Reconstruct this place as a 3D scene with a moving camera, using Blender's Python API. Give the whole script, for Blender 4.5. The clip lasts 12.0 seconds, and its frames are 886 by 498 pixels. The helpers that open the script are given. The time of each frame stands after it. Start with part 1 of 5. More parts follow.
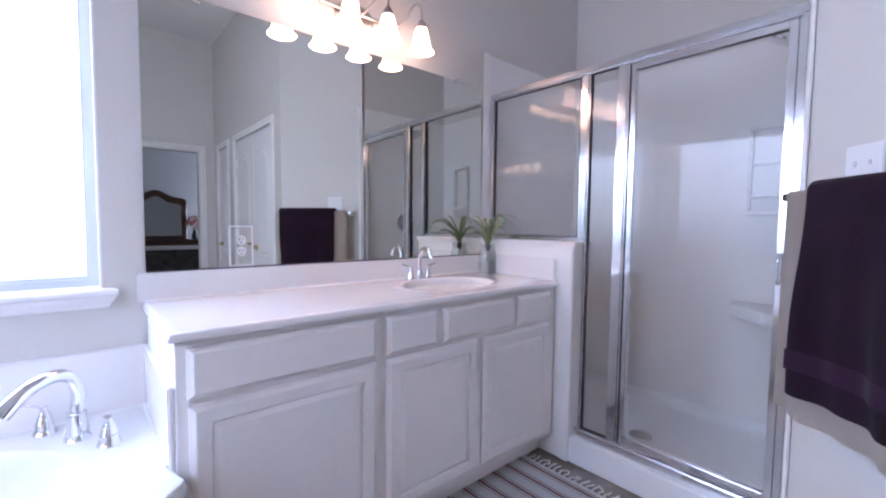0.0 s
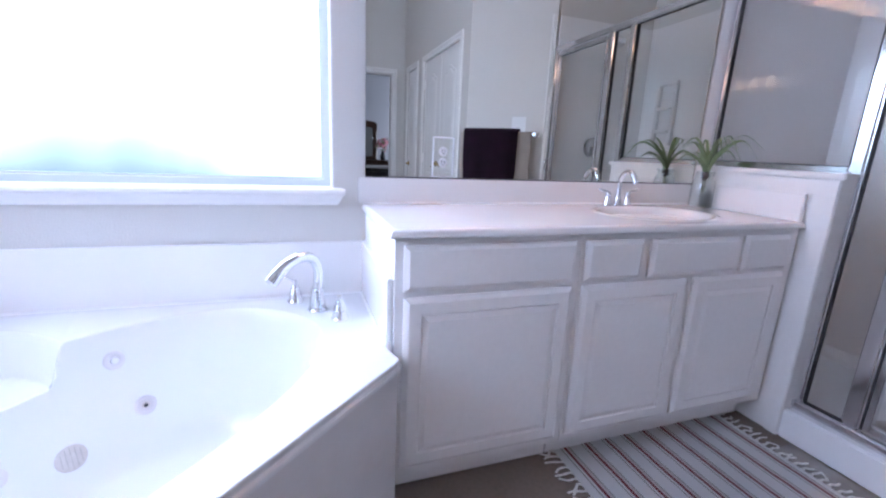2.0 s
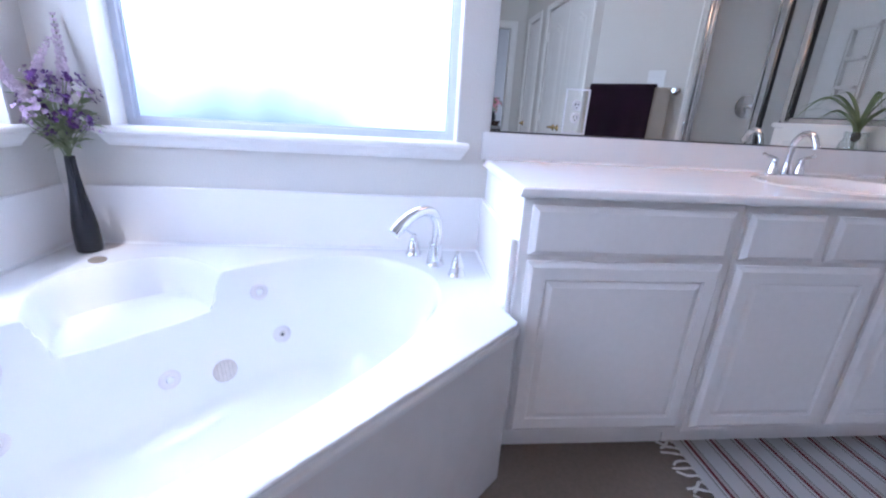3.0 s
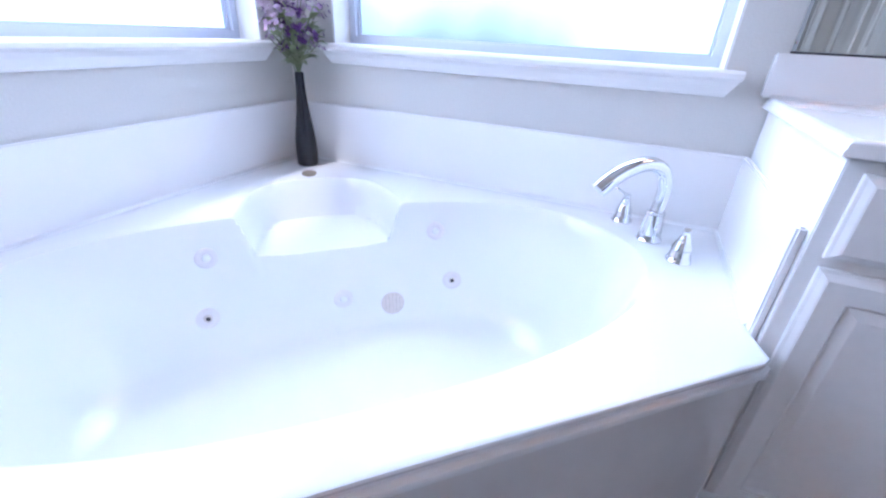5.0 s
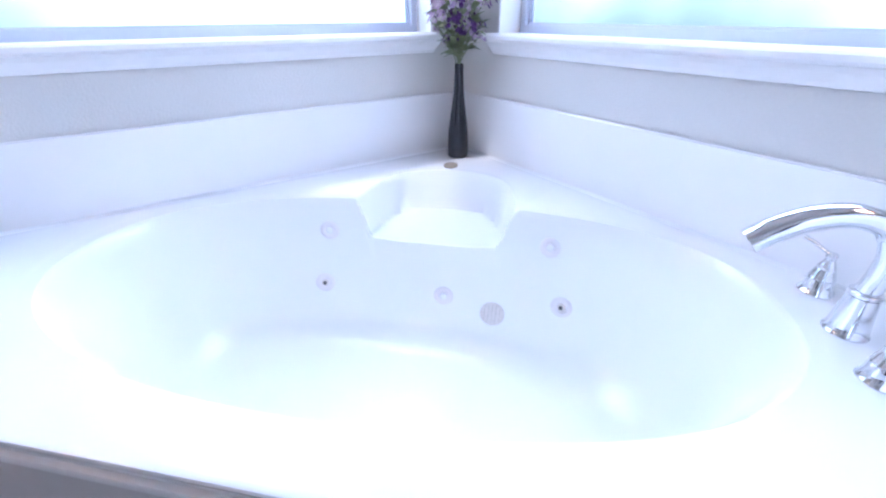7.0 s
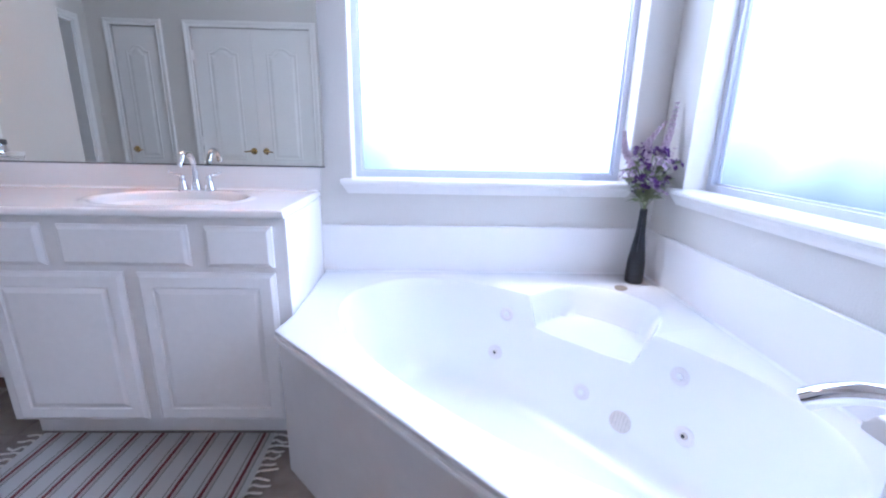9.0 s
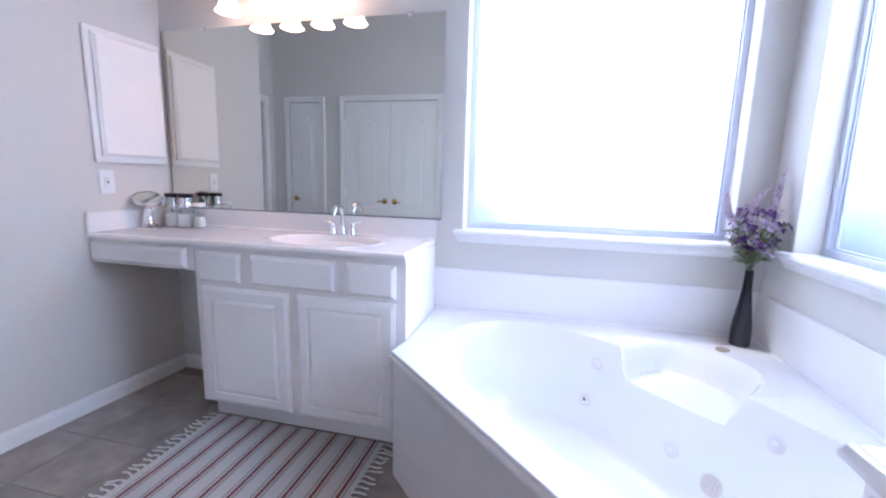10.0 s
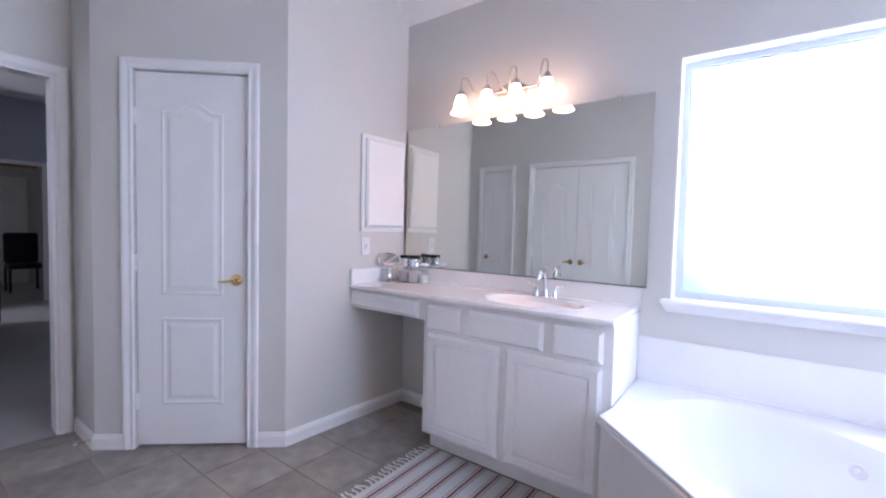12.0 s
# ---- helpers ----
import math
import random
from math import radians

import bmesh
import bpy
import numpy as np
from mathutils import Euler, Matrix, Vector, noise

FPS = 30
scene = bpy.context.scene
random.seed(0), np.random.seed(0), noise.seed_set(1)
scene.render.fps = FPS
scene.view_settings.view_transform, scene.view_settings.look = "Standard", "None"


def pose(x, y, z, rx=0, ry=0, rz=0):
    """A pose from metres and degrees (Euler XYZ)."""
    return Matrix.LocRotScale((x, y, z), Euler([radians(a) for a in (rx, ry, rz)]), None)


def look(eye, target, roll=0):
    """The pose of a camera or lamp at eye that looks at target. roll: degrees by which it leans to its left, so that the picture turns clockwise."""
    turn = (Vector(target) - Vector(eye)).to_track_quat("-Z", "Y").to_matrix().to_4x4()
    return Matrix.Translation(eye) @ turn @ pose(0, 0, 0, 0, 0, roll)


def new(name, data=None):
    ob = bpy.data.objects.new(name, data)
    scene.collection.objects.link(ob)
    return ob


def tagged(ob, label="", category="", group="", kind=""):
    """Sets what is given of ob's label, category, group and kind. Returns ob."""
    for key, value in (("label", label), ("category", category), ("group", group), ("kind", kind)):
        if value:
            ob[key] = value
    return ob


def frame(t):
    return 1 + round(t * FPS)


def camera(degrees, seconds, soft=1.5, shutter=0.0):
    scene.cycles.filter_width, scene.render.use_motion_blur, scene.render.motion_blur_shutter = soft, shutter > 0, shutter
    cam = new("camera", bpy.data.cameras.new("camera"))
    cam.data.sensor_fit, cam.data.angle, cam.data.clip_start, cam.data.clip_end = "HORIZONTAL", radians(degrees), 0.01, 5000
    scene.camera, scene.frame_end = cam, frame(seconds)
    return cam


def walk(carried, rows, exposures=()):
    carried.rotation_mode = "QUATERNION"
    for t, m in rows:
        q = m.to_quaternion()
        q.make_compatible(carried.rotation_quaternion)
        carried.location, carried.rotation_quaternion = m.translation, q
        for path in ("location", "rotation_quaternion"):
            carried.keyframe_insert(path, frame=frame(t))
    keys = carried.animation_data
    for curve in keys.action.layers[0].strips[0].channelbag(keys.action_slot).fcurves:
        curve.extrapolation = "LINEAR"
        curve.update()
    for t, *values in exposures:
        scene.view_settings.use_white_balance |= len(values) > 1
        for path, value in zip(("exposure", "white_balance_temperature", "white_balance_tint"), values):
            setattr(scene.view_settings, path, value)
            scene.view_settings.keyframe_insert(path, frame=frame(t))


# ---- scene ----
cam = camera(92.6, 12.0, 2.2)
PATH = [
    (0, (1.284, -1.714, 1.15), (2.592, -0.205, 1.031), 0.7),
    (0.5, (1.276, -1.681, 1.137), (2.464, -0.082, 0.952), 1.3),
    (1, (1.26, -1.652, 1.12), (2.295, 0.039, 0.856), 1.8),
    (1.5, (1.249, -1.627, 1.11), (2.089, 0.151, 0.744), 2.2),
    (2, (1.211, -1.593, 1.092), (1.86, 0.241, 0.629), 2.7),
    (2.5, (1.175, -1.561, 1.086), (1.606, 0.305, 0.511), 3.0),
    (3, (1.155, -1.533, 1.061), (1.349, 0.349, 0.411), 3.3),
    (3.5, (1.159, -1.49, 1.037), (1.092, 0.374, 0.316), 3.2),
    (5.5, (1.191, -1.195, 0.975), (0.3, 0.3, -0.01), 2.1),
    (6, (1.245, -1.1, 0.972), (0.15, 0.221, -0.055), 0.9),
    (6.5, (1.293, -1.046, 0.973), (0.028, 0.122, -0.045), 0.3),
    (8.5, (1.631, -0.958, 1.093), (-0.232, -0.659, 0.43), 0.4),
    (9, (1.782, -0.961, 1.128), (-0.144, -0.897, 0.592), 1.2),
    (9.5, (1.898, -0.925, 1.152), (-0.045, -1.13, 0.725), 1.5),
    (10, (2.008, -0.895, 1.173), (0.091, -1.36, 0.845), 1.4),
    (10.5, (2.089, -0.913, 1.194), (0.219, -1.576, 0.945), 1.5),
    (11, (2.16, -0.93, 1.203), (0.361, -1.785, 1.026), 1.5),
    (11.5, (2.222, -0.937, 1.201), (0.518, -1.978, 1.092), 1.5),
    (12, (2.257, -0.967, 1.234), (0.653, -2.158, 1.144), 1.4),
]
EXPOSURES = [(0.0, 0.03, 5880, 24), (4.5, -0.05, 5540, 18), (7.5, -0.05, 5540, 18), (12.0, 0.03, 6020, 22)]
walk(cam, [(t, look(eye, target, roll)) for t, eye, target, roll in PATH], EXPOSURES)

# ---- light ----
world = bpy.data.worlds.new("sky_world")
scene.world = world
world.use_nodes = True
wn = world.node_tree.nodes
sky = wn.new("ShaderNodeTexSky")
sky.sky_type, sky.sun_disc, sky.sun_elevation, sky.sun_rotation = "NISHITA", False, radians(50), radians(200)
world.node_tree.links.new(sky.outputs[0], wn["Background"].inputs[0])
wn["Background"].inputs[1].default_value = 0.08
sun = new("sun", bpy.data.lights.new("sun", "SUN"))
sun.data.energy, sun.data.angle, sun.data.color = 2.0, radians(3), (1.0, 0.95, 0.88)
sun.matrix_world = look((0, 0, 12), (3.0, 6.0, 0))
WINDOW_GLOW = 8.4
SHADE_GLOW = 9.5
BULB_GLOW = 55.0


# ---- materials ----
def material(name, color, rough=0.5, metal=0.0, grain=0.0, scale=60.0, bump=0.0, spread=0.08, big=2.0, sheen=0.0, coat=0.0, vary=0.0):
    """Principled surface with colour variation at two scales, roughness variation and a fine bump."""
    m = bpy.data.materials.new(name)
    m.use_nodes = True
    n, l = m.node_tree.nodes, m.node_tree.links
    b = n["Principled BSDF"]
    b.inputs["Roughness"].default_value, b.inputs["Metallic"].default_value = rough, metal
    b.inputs["Sheen Weight"].default_value, b.inputs["Coat Weight"].default_value = sheen, coat
    b.inputs["Coat Roughness"].default_value = 0.06
    co = n.new("ShaderNodeTexCoord")
    fine, broad = n.new("ShaderNodeTexNoise"), n.new("ShaderNodeTexNoise")
    fine.inputs["Scale"].default_value, fine.inputs["Detail"].default_value = scale, 6
    broad.inputs["Scale"].default_value, broad.inputs["Detail"].default_value = big, 3
    l.new(co.outputs["Object"], fine.inputs["Vector"]), l.new(co.outputs["Object"], broad.inputs["Vector"])
    mix = n.new("ShaderNodeMath")
    mix.operation = "ADD"
    l.new(fine.outputs["Fac"], mix.inputs[0]), l.new(broad.outputs["Fac"], mix.inputs[1])
    last = mix.outputs[0]
    if vary:
        info, add = n.new("ShaderNodeObjectInfo"), n.new("ShaderNodeMath")
        add.operation = "MULTIPLY_ADD"
        l.new(info.outputs["Random"], add.inputs[0]), l.new(last, add.inputs[2])
        add.inputs[1].default_value = vary
        last = add.outputs[0]
    ramp = n.new("ShaderNodeMapRange")
    ramp.inputs["From Min"].default_value, ramp.inputs["From Max"].default_value = 0.6, 1.4 + vary
    ramp.inputs["To Min"].default_value, ramp.inputs["To Max"].default_value = 1 - spread, 1 + spread
    l.new(last, ramp.inputs["Value"])
    hue = n.new("ShaderNodeVectorMath")
    hue.operation = "SCALE"
    hue.inputs[0].default_value = color
    l.new(ramp.outputs[0], hue.inputs["Scale"]), l.new(hue.outputs[0], b.inputs["Base Color"])
    if grain or bump:
        bp = n.new("ShaderNodeBump")
        bp.inputs["Strength"].default_value, bp.inputs["Distance"].default_value = 1.0, bump or grain
        l.new(fine.outputs["Fac"], bp.inputs["Height"]), l.new(bp.outputs[0], b.inputs["Normal"])
    return m


def glow(name, color, strength):
    m = bpy.data.materials.new(name)
    m.use_nodes = True
    b = m.node_tree.nodes["Principled BSDF"]
    b.inputs["Base Color"].default_value = (*color, 1)
    b.inputs["Emission Color"].default_value, b.inputs["Emission Strength"].default_value = (*color, 1), strength
    return m


def clear_glass(name, tint=(1, 1, 1), edge=0.7, face=0.028):
    """Thin clear glass: straight through, with a mirror gloss that grows towards grazing."""
    m = bpy.data.materials.new(name)
    m.use_nodes = True
    n, l = m.node_tree.nodes, m.node_tree.links
    out = n["Material Output"]
    n.remove(n["Principled BSDF"])
    t, g, x = (n.new("ShaderNode" + k) for k in ("BsdfTransparent", "BsdfGlossy", "MixShader"))
    f, p, s = n.new("ShaderNodeLayerWeight"), n.new("ShaderNodeMath"), n.new("ShaderNodeMath")
    f.inputs["Blend"].default_value = 0.5
    p.operation, s.operation = "POWER", "MULTIPLY_ADD"
    p.inputs[1].default_value, s.inputs[1].default_value, s.inputs[2].default_value = 5.0, edge, face
    s.use_clamp = True
    t.inputs[0].default_value, g.inputs["Roughness"].default_value = (*tint, 1), 0.0
    l.new(f.outputs["Facing"], p.inputs[0]), l.new(p.outputs[0], s.inputs[0]), l.new(s.outputs[0], x.inputs[0])
    l.new(t.outputs[0], x.inputs[1]), l.new(g.outputs[0], x.inputs[2]), l.new(x.outputs[0], out.inputs[0])
    return m


def frosted_glass(name):
    m = bpy.data.materials.new(name)
    m.use_nodes = True
    b = m.node_tree.nodes["Principled BSDF"]
    b.inputs["Base Color"].default_value = (0.97, 0.985, 1.0, 1)
    b.inputs["Transmission Weight"].default_value, b.inputs["Roughness"].default_value, b.inputs["IOR"].default_value = 1.0, 0.25, 1.1
    return m


def outdoors(name, strength, bushes):
    """Bright hazy sky with soft dark greenery at a few places (x, z, radius), as behind obscure glass."""
    m = bpy.data.materials.new(name)
    m.use_nodes = True
    n, l = m.node_tree.nodes, m.node_tree.links
    b = n["Principled BSDF"]
    b.inputs["Base Color"].default_value = (0, 0, 0, 1)
    co, ragged, shift = n.new("ShaderNodeTexCoord"), n.new("ShaderNodeTexNoise"), n.new("ShaderNodeVectorMath")
    ragged.inputs["Scale"].default_value, shift.operation = 2.6, "MULTIPLY_ADD"
    shift.inputs[1].default_value = (0.7, 0.0, 0.45)
    l.new(co.outputs["Object"], ragged.inputs["Vector"]), l.new(ragged.outputs["Color"], shift.inputs[0]), l.new(co.outputs["Object"], shift.inputs[2])
    last = None
    for x, z, r in bushes:
        d, s = n.new("ShaderNodeVectorMath"), n.new("ShaderNodeMapRange")
        d.operation, s.interpolation_type = "DISTANCE", "SMOOTHSTEP"
        d.inputs[1].default_value = (x, 0, z)
        s.inputs["From Min"].default_value, s.inputs["From Max"].default_value = r, 0.0
        l.new(shift.outputs[0], d.inputs[0]), l.new(d.outputs["Value"], s.inputs["Value"])
        if last is None:
            last = s.outputs[0]
        else:
            top = n.new("ShaderNodeMath")
            top.operation = "MAXIMUM"
            l.new(last, top.inputs[0]), l.new(s.outputs[0], top.inputs[1])
            last = top.outputs[0]
    col = n.new("ShaderNodeMix")
    col.data_type = "RGBA"
    col.inputs["A"].default_value, col.inputs["B"].default_value = (0.67, 0.80, 1.0, 1), (0.60, 0.85, 0.97, 1)
    l.new(last, col.inputs["Factor"]), l.new(col.outputs["Result"], b.inputs["Emission Color"])
    dim, level = n.new("ShaderNodeMath"), n.new("ShaderNodeMath")
    dim.operation, level.operation = "POWER", "MULTIPLY"
    dim.inputs[0].default_value, level.inputs[1].default_value = 0.45, strength
    sep, rise, both = n.new("ShaderNodeSeparateXYZ"), n.new("ShaderNodeMapRange"), n.new("ShaderNodeMath")
    both.operation = "MULTIPLY"
    rise.inputs["From Min"].default_value, rise.inputs["From Max"].default_value = 0.85, 2.6
    rise.inputs["To Min"].default_value, rise.inputs["To Max"].default_value = 0.12, 2.05
    l.new(co.outputs["Object"], sep.inputs[0]), l.new(sep.outputs["Z"], rise.inputs["Value"])
    l.new(last, dim.inputs[1]), l.new(dim.outputs[0], level.inputs[0])
    l.new(level.outputs[0], both.inputs[0]), l.new(rise.outputs[0], both.inputs[1]), l.new(both.outputs[0], b.inputs["Emission Strength"])
    return m


PAINT = material("greige_wall_paint", (0.665, 0.635, 0.594), 0.75, scale=160, bump=0.0012, spread=0.03)
CEILING = material("ceiling_paint", (0.85, 0.83, 0.80), 0.85, scale=120, bump=0.002, spread=0.03)
TRIM = material("white_trim_paint", (0.86, 0.838, 0.815), 0.35, scale=40, bump=0.0003, spread=0.025)
CABINET = material("white_cabinet_paint", (0.895, 0.875, 0.86), 0.38, scale=45, bump=0.00012, spread=0.03)
MARBLE = material("white_cultured_marble", (0.85, 0.825, 0.81), 0.10, scale=5, spread=0.025, coat=0.5)
SURROUND = material("matte_shower_surround", (0.84, 0.82, 0.805), 0.34, scale=5, spread=0.03, coat=0.05)
ACRYLIC = material("white_acrylic", (0.84, 0.842, 0.845), 0.17, scale=6, spread=0.015, coat=0.25)
APRON = material("pale_stone_apron", (0.82, 0.795, 0.785), 0.10, scale=18, spread=0.04, big=5, coat=0.6)
SATIN = material("satin_chrome", (0.74, 0.74, 0.76), 0.13, 1.0, scale=40, spread=0.06)
CHROME = material("chrome", (0.80, 0.81, 0.83), 0.07, 1.0, scale=30, spread=0.02)
NICKEL = material("brushed_nickel", (0.52, 0.49, 0.46), 0.28, 1.0, scale=90, spread=0.08)
BRASS = material("polished_brass", (0.78, 0.56, 0.26), 0.16, 1.0, scale=30, spread=0.06)
MIRROR = material("mirror_silver", (0.75, 0.752, 0.69), 0.0, 1.0, spread=0.0)
DARKEDGE = material("dark_gasket", (0.03, 0.03, 0.035), 0.5, spread=0.1)
GLASS = clear_glass("clear_glass", (0.985, 0.99, 0.985), 0.65, 0.028)
DOORGLASS = clear_glass("door_glass", (0.98, 0.985, 0.98), 0.6, 0.020)
JETRING = material("biscuit_jet_ring", (0.76, 0.72, 0.715), 0.3, scale=30, spread=0.03)
JARGLASS = clear_glass("jar_glass", (0.95, 0.965, 0.96), 1.0, 0.06)
FROST = frosted_glass("frosted_glass")
SKY_NORTH = outdoors("hazy_daylight_north", WINDOW_GLOW, [(0.57, 1.13, 0.62), (0.86, 1.13, 0.50), (-0.10, 1.28, 0.85)])
SKY_WEST = outdoors("hazy_daylight_west", WINDOW_GLOW, [(0.15, 1.28, 0.60), (-0.10, 1.5, 0.55)])
ALU = material("grey_aluminium", (0.66, 0.69, 0.79), 0.4, scale=60, spread=0.03)
TILE = material("taupe_floor_tile", (0.30, 0.265, 0.235), 0.42, scale=11, bump=0.0012, spread=0.5, big=4, vary=0.25)
GROUT = material("grout", (0.25, 0.205, 0.17), 0.9, scale=90, bump=0.001, spread=0.15)
CARPET = material("grey_carpet", (0.36, 0.34, 0.33), 0.95, scale=220, bump=0.006, spread=0.2, sheen=0.3)
PLUM = material("plum_terry", (0.022, 0.0030, 0.019), 0.95, scale=260, bump=0.005, spread=0.5, big=7, sheen=0.06)
PLUMBAND = material("plum_woven_band", (0.038, 0.007, 0.034), 0.7, scale=120, bump=0.001, spread=0.2, sheen=0.1)
TAN = material("cream_terry", (0.60, 0.52, 0.44), 0.95, scale=260, bump=0.004, spread=0.12, big=9, sheen=0.3)
BLACKGLAZE = material("black_glaze", (0.007, 0.008, 0.014), 0.30, scale=20, spread=0.2, coat=0.10)
WOOD = material("dark_mahogany", (0.045, 0.02, 0.013), 0.35, scale=22, bump=0.0008, spread=0.35, coat=0.2)
BLUEWALL = material("blue_grey_paint", (0.42, 0.44, 0.49), 0.8, scale=160, bump=0.001, spread=0.03)
PLASTIC = material("white_plastic", (0.80, 0.80, 0.80), 0.3, spread=0.015)
SLOT = material("dark_slot", (0.05, 0.05, 0.05), 0.6, spread=0.1)
SHADE = glow("opal_glass_lit", (1.0, 0.69, 0.50), SHADE_GLOW)
BULB = glow("lit_bulb", (1.0, 0.72, 0.50), BULB_GLOW)
LEAF = material("green_leaf", (0.19, 0.25, 0.12), 0.45, scale=25, spread=0.35)
DARKLEAF = material("muted_leaf", (0.20, 0.235, 0.12), 0.6, scale=25, spread=0.4)
VIOLET = material("violet_petal", (0.075, 0.016, 0.13), 0.75, scale=40, spread=0.5)
LILAC = material("lilac_petal", (0.60, 0.48, 0.56), 0.75, scale=90, spread=0.35)
MAUVE = material("mauve_petal", (0.42, 0.30, 0.43), 0.75, scale=40, spread=0.45)
PINK = material("pink_petal", (0.62, 0.25, 0.32), 0.75, scale=40, spread=0.3)
COTTON = material("white_cotton", (0.84, 0.81, 0.77), 0.95, scale=300, bump=0.002, spread=0.08)
BATHSALT = material("white_bath_salt", (0.78, 0.72, 0.70), 0.8, scale=200, bump=0.002, spread=0.1)
BROWN = material("amber_liquid", (0.40, 0.17, 0.08), 0.25, spread=0.1)
FABRIC = material("dark_quilt", (0.055, 0.049, 0.048), 0.9, scale=16, bump=0.003, spread=0.8, big=9, sheen=0.2)
BEIGEJET = material("biscuit_plastic", (0.66, 0.60, 0.55), 0.35, spread=0.1, scale=80)
BRONZE = material("dull_bronze", (0.27, 0.225, 0.18), 0.45, 0.2, spread=0.25, scale=60)
STEEL = material("drain_steel", (0.56, 0.51, 0.46), 0.35, 1.0, spread=0.2)
ORANGE = material("honey_oak", (0.40, 0.20, 0.08), 0.5, spread=0.25, scale=20)
WATER = clear_glass("water", (0.95, 0.97, 0.955), 0.3, 0.01)


# ---- mesh helpers ----
def box(bm, x0, x1, y0, y1, z0, z1):
    v = [bm.verts.new(p) for p in ((x0, y0, z0), (x1, y0, z0), (x1, y1, z0), (x0, y1, z0), (x0, y0, z1), (x1, y0, z1), (x1, y1, z1), (x0, y1, z1))]
    return [bm.faces.new([v[i] for i in f]) for f in ((3, 2, 1, 0), (4, 5, 6, 7), (0, 1, 5, 4), (1, 2, 6, 5), (2, 3, 7, 6), (3, 0, 4, 7))]


def soft_box(x0, x1, y0, y1, z0, z1, r=0.003, seg=2):
    bm = bmesh.new()
    box(bm, min(x0, x1), max(x0, x1), min(y0, y1), max(y0, y1), z0, z1)
    if r:
        bmesh.ops.bevel(bm, geom=bm.edges[:], offset=r, segments=seg, affect="EDGES", clamp_overlap=True)
    return bm


def rings(bm, loops, close=True, cap0=False, cap1=False):
    """Skin a row of closed loops of equal length."""
    vs = [[bm.verts.new(p) for p in loop] for loop in loops]
    n = len(vs[0])
    for a, b in zip(vs, vs[1:]):
        for i in range(n if close else n - 1):
            j = (i + 1) % n
            bm.faces.new((a[i], a[j], b[j], b[i]))
    if cap0:
        bm.faces.new(vs[0][::-1])
    if cap1:
        bm.faces.new(vs[-1])
    return vs


def lathe(profile, seg=32, cx=0.0, cy=0.0, cz=0.0, cap0=True, cap1=True):
    bm = bmesh.new()
    rings(bm, [[(cx + r * math.cos(2 * math.pi * i / seg), cy + r * math.sin(2 * math.pi * i / seg), cz + z) for i in range(seg)] for r, z in profile], True, cap0, cap1)
    return bm


def smooth_path(points, steps=8):
    """Catmull-Rom through the points."""
    p = [Vector(q) for q in points]
    p = [2 * p[0] - p[1], *p, 2 * p[-1] - p[-2]]
    out = []
    for a, b, c, d in zip(p, p[1:], p[2:], p[3:]):
        for k in range(steps):
            t = k / steps
            out.append(0.5 * (2 * b + (c - a) * t + (2 * a - 5 * b + 4 * c - d) * t * t + (3 * b - a - 3 * c + d) * t ** 3))
    return out + [p[-2]]


def tube(points, radius, seg=16, flat=1.0, bm=None):
    """A round (or flattened) pipe along points; radius is a number or a function of 0..1."""
    bm = bm or bmesh.new()
    pts = [Vector(q) for q in points]
    loops, side = [], None
    for i, p in enumerate(pts):
        d = (pts[min(i + 1, len(pts) - 1)] - pts[max(i - 1, 0)]).normalized()
        if side is None:
            side = d.cross(Vector((0, 0, 1)) if abs(d.z) < 0.95 else Vector((1, 0, 0))).normalized()
        side = (side - d * side.dot(d)).normalized()
        up = side.cross(d)
        r = radius(i / (len(pts) - 1)) if callable(radius) else radius
        loops.append([p + (side * math.cos(2 * math.pi * k / seg) + up * flat * math.sin(2 * math.pi * k / seg)) * r for k in range(seg)])
    rings(bm, loops, True, True, True)
    return bm


def prism(outline, z0, z1, r=0.0, bm=None):
    """An upright prism over an outline in plan, with a rounded top edge if r."""
    bm = bm or bmesh.new()
    rings(bm, [[(x, y, z) for x, y in outline] for z in (z0, z1)], True, True, True)
    if r:
        bmesh.ops.bevel(bm, geom=bm.edges[:], offset=r, segments=2, affect="EDGES", clamp_overlap=True)
    return bm


def mesh_object(name, bm, mat, smooth=False):
    bmesh.ops.recalc_face_normals(bm, faces=bm.faces[:])
    me = bpy.data.meshes.new(name)
    bm.to_mesh(me)
    bm.free()
    me.materials.append(mat)
    if smooth:
        me.shade_smooth()
        me.set_sharp_from_angle(angle=radians(40))
    return new(name, me)


def part(name, bm, mat, parent, label="", smooth=False, at=None):
    ob = mesh_object(name, bm, mat, smooth)
    ob.parent = parent
    if at is not None:
        ob.matrix_basis = at
    return tagged(ob, label)


def structure(name, bm, mat, label, category, smooth=False):
    return tagged(mesh_object(name, bm, mat, smooth), label, category, kind="structure")


def thing(name, m, label, category, group="", kind=""):
    ob = new(name)
    ob.empty_display_size = 0.05
    ob.matrix_basis = m
    return tagged(ob, label, category, group, kind)


def moved(bm, m):
    bmesh.ops.transform(bm, matrix=m, verts=bm.verts[:])
    return bm


def merged(*bms):
    """One bmesh out of several."""
    out = bmesh.new()
    for b in bms:
        me = bpy.data.meshes.new("scratch")
        b.to_mesh(me)
        out.from_mesh(me)
        b.free()
        bpy.data.meshes.remove(me)
    return out


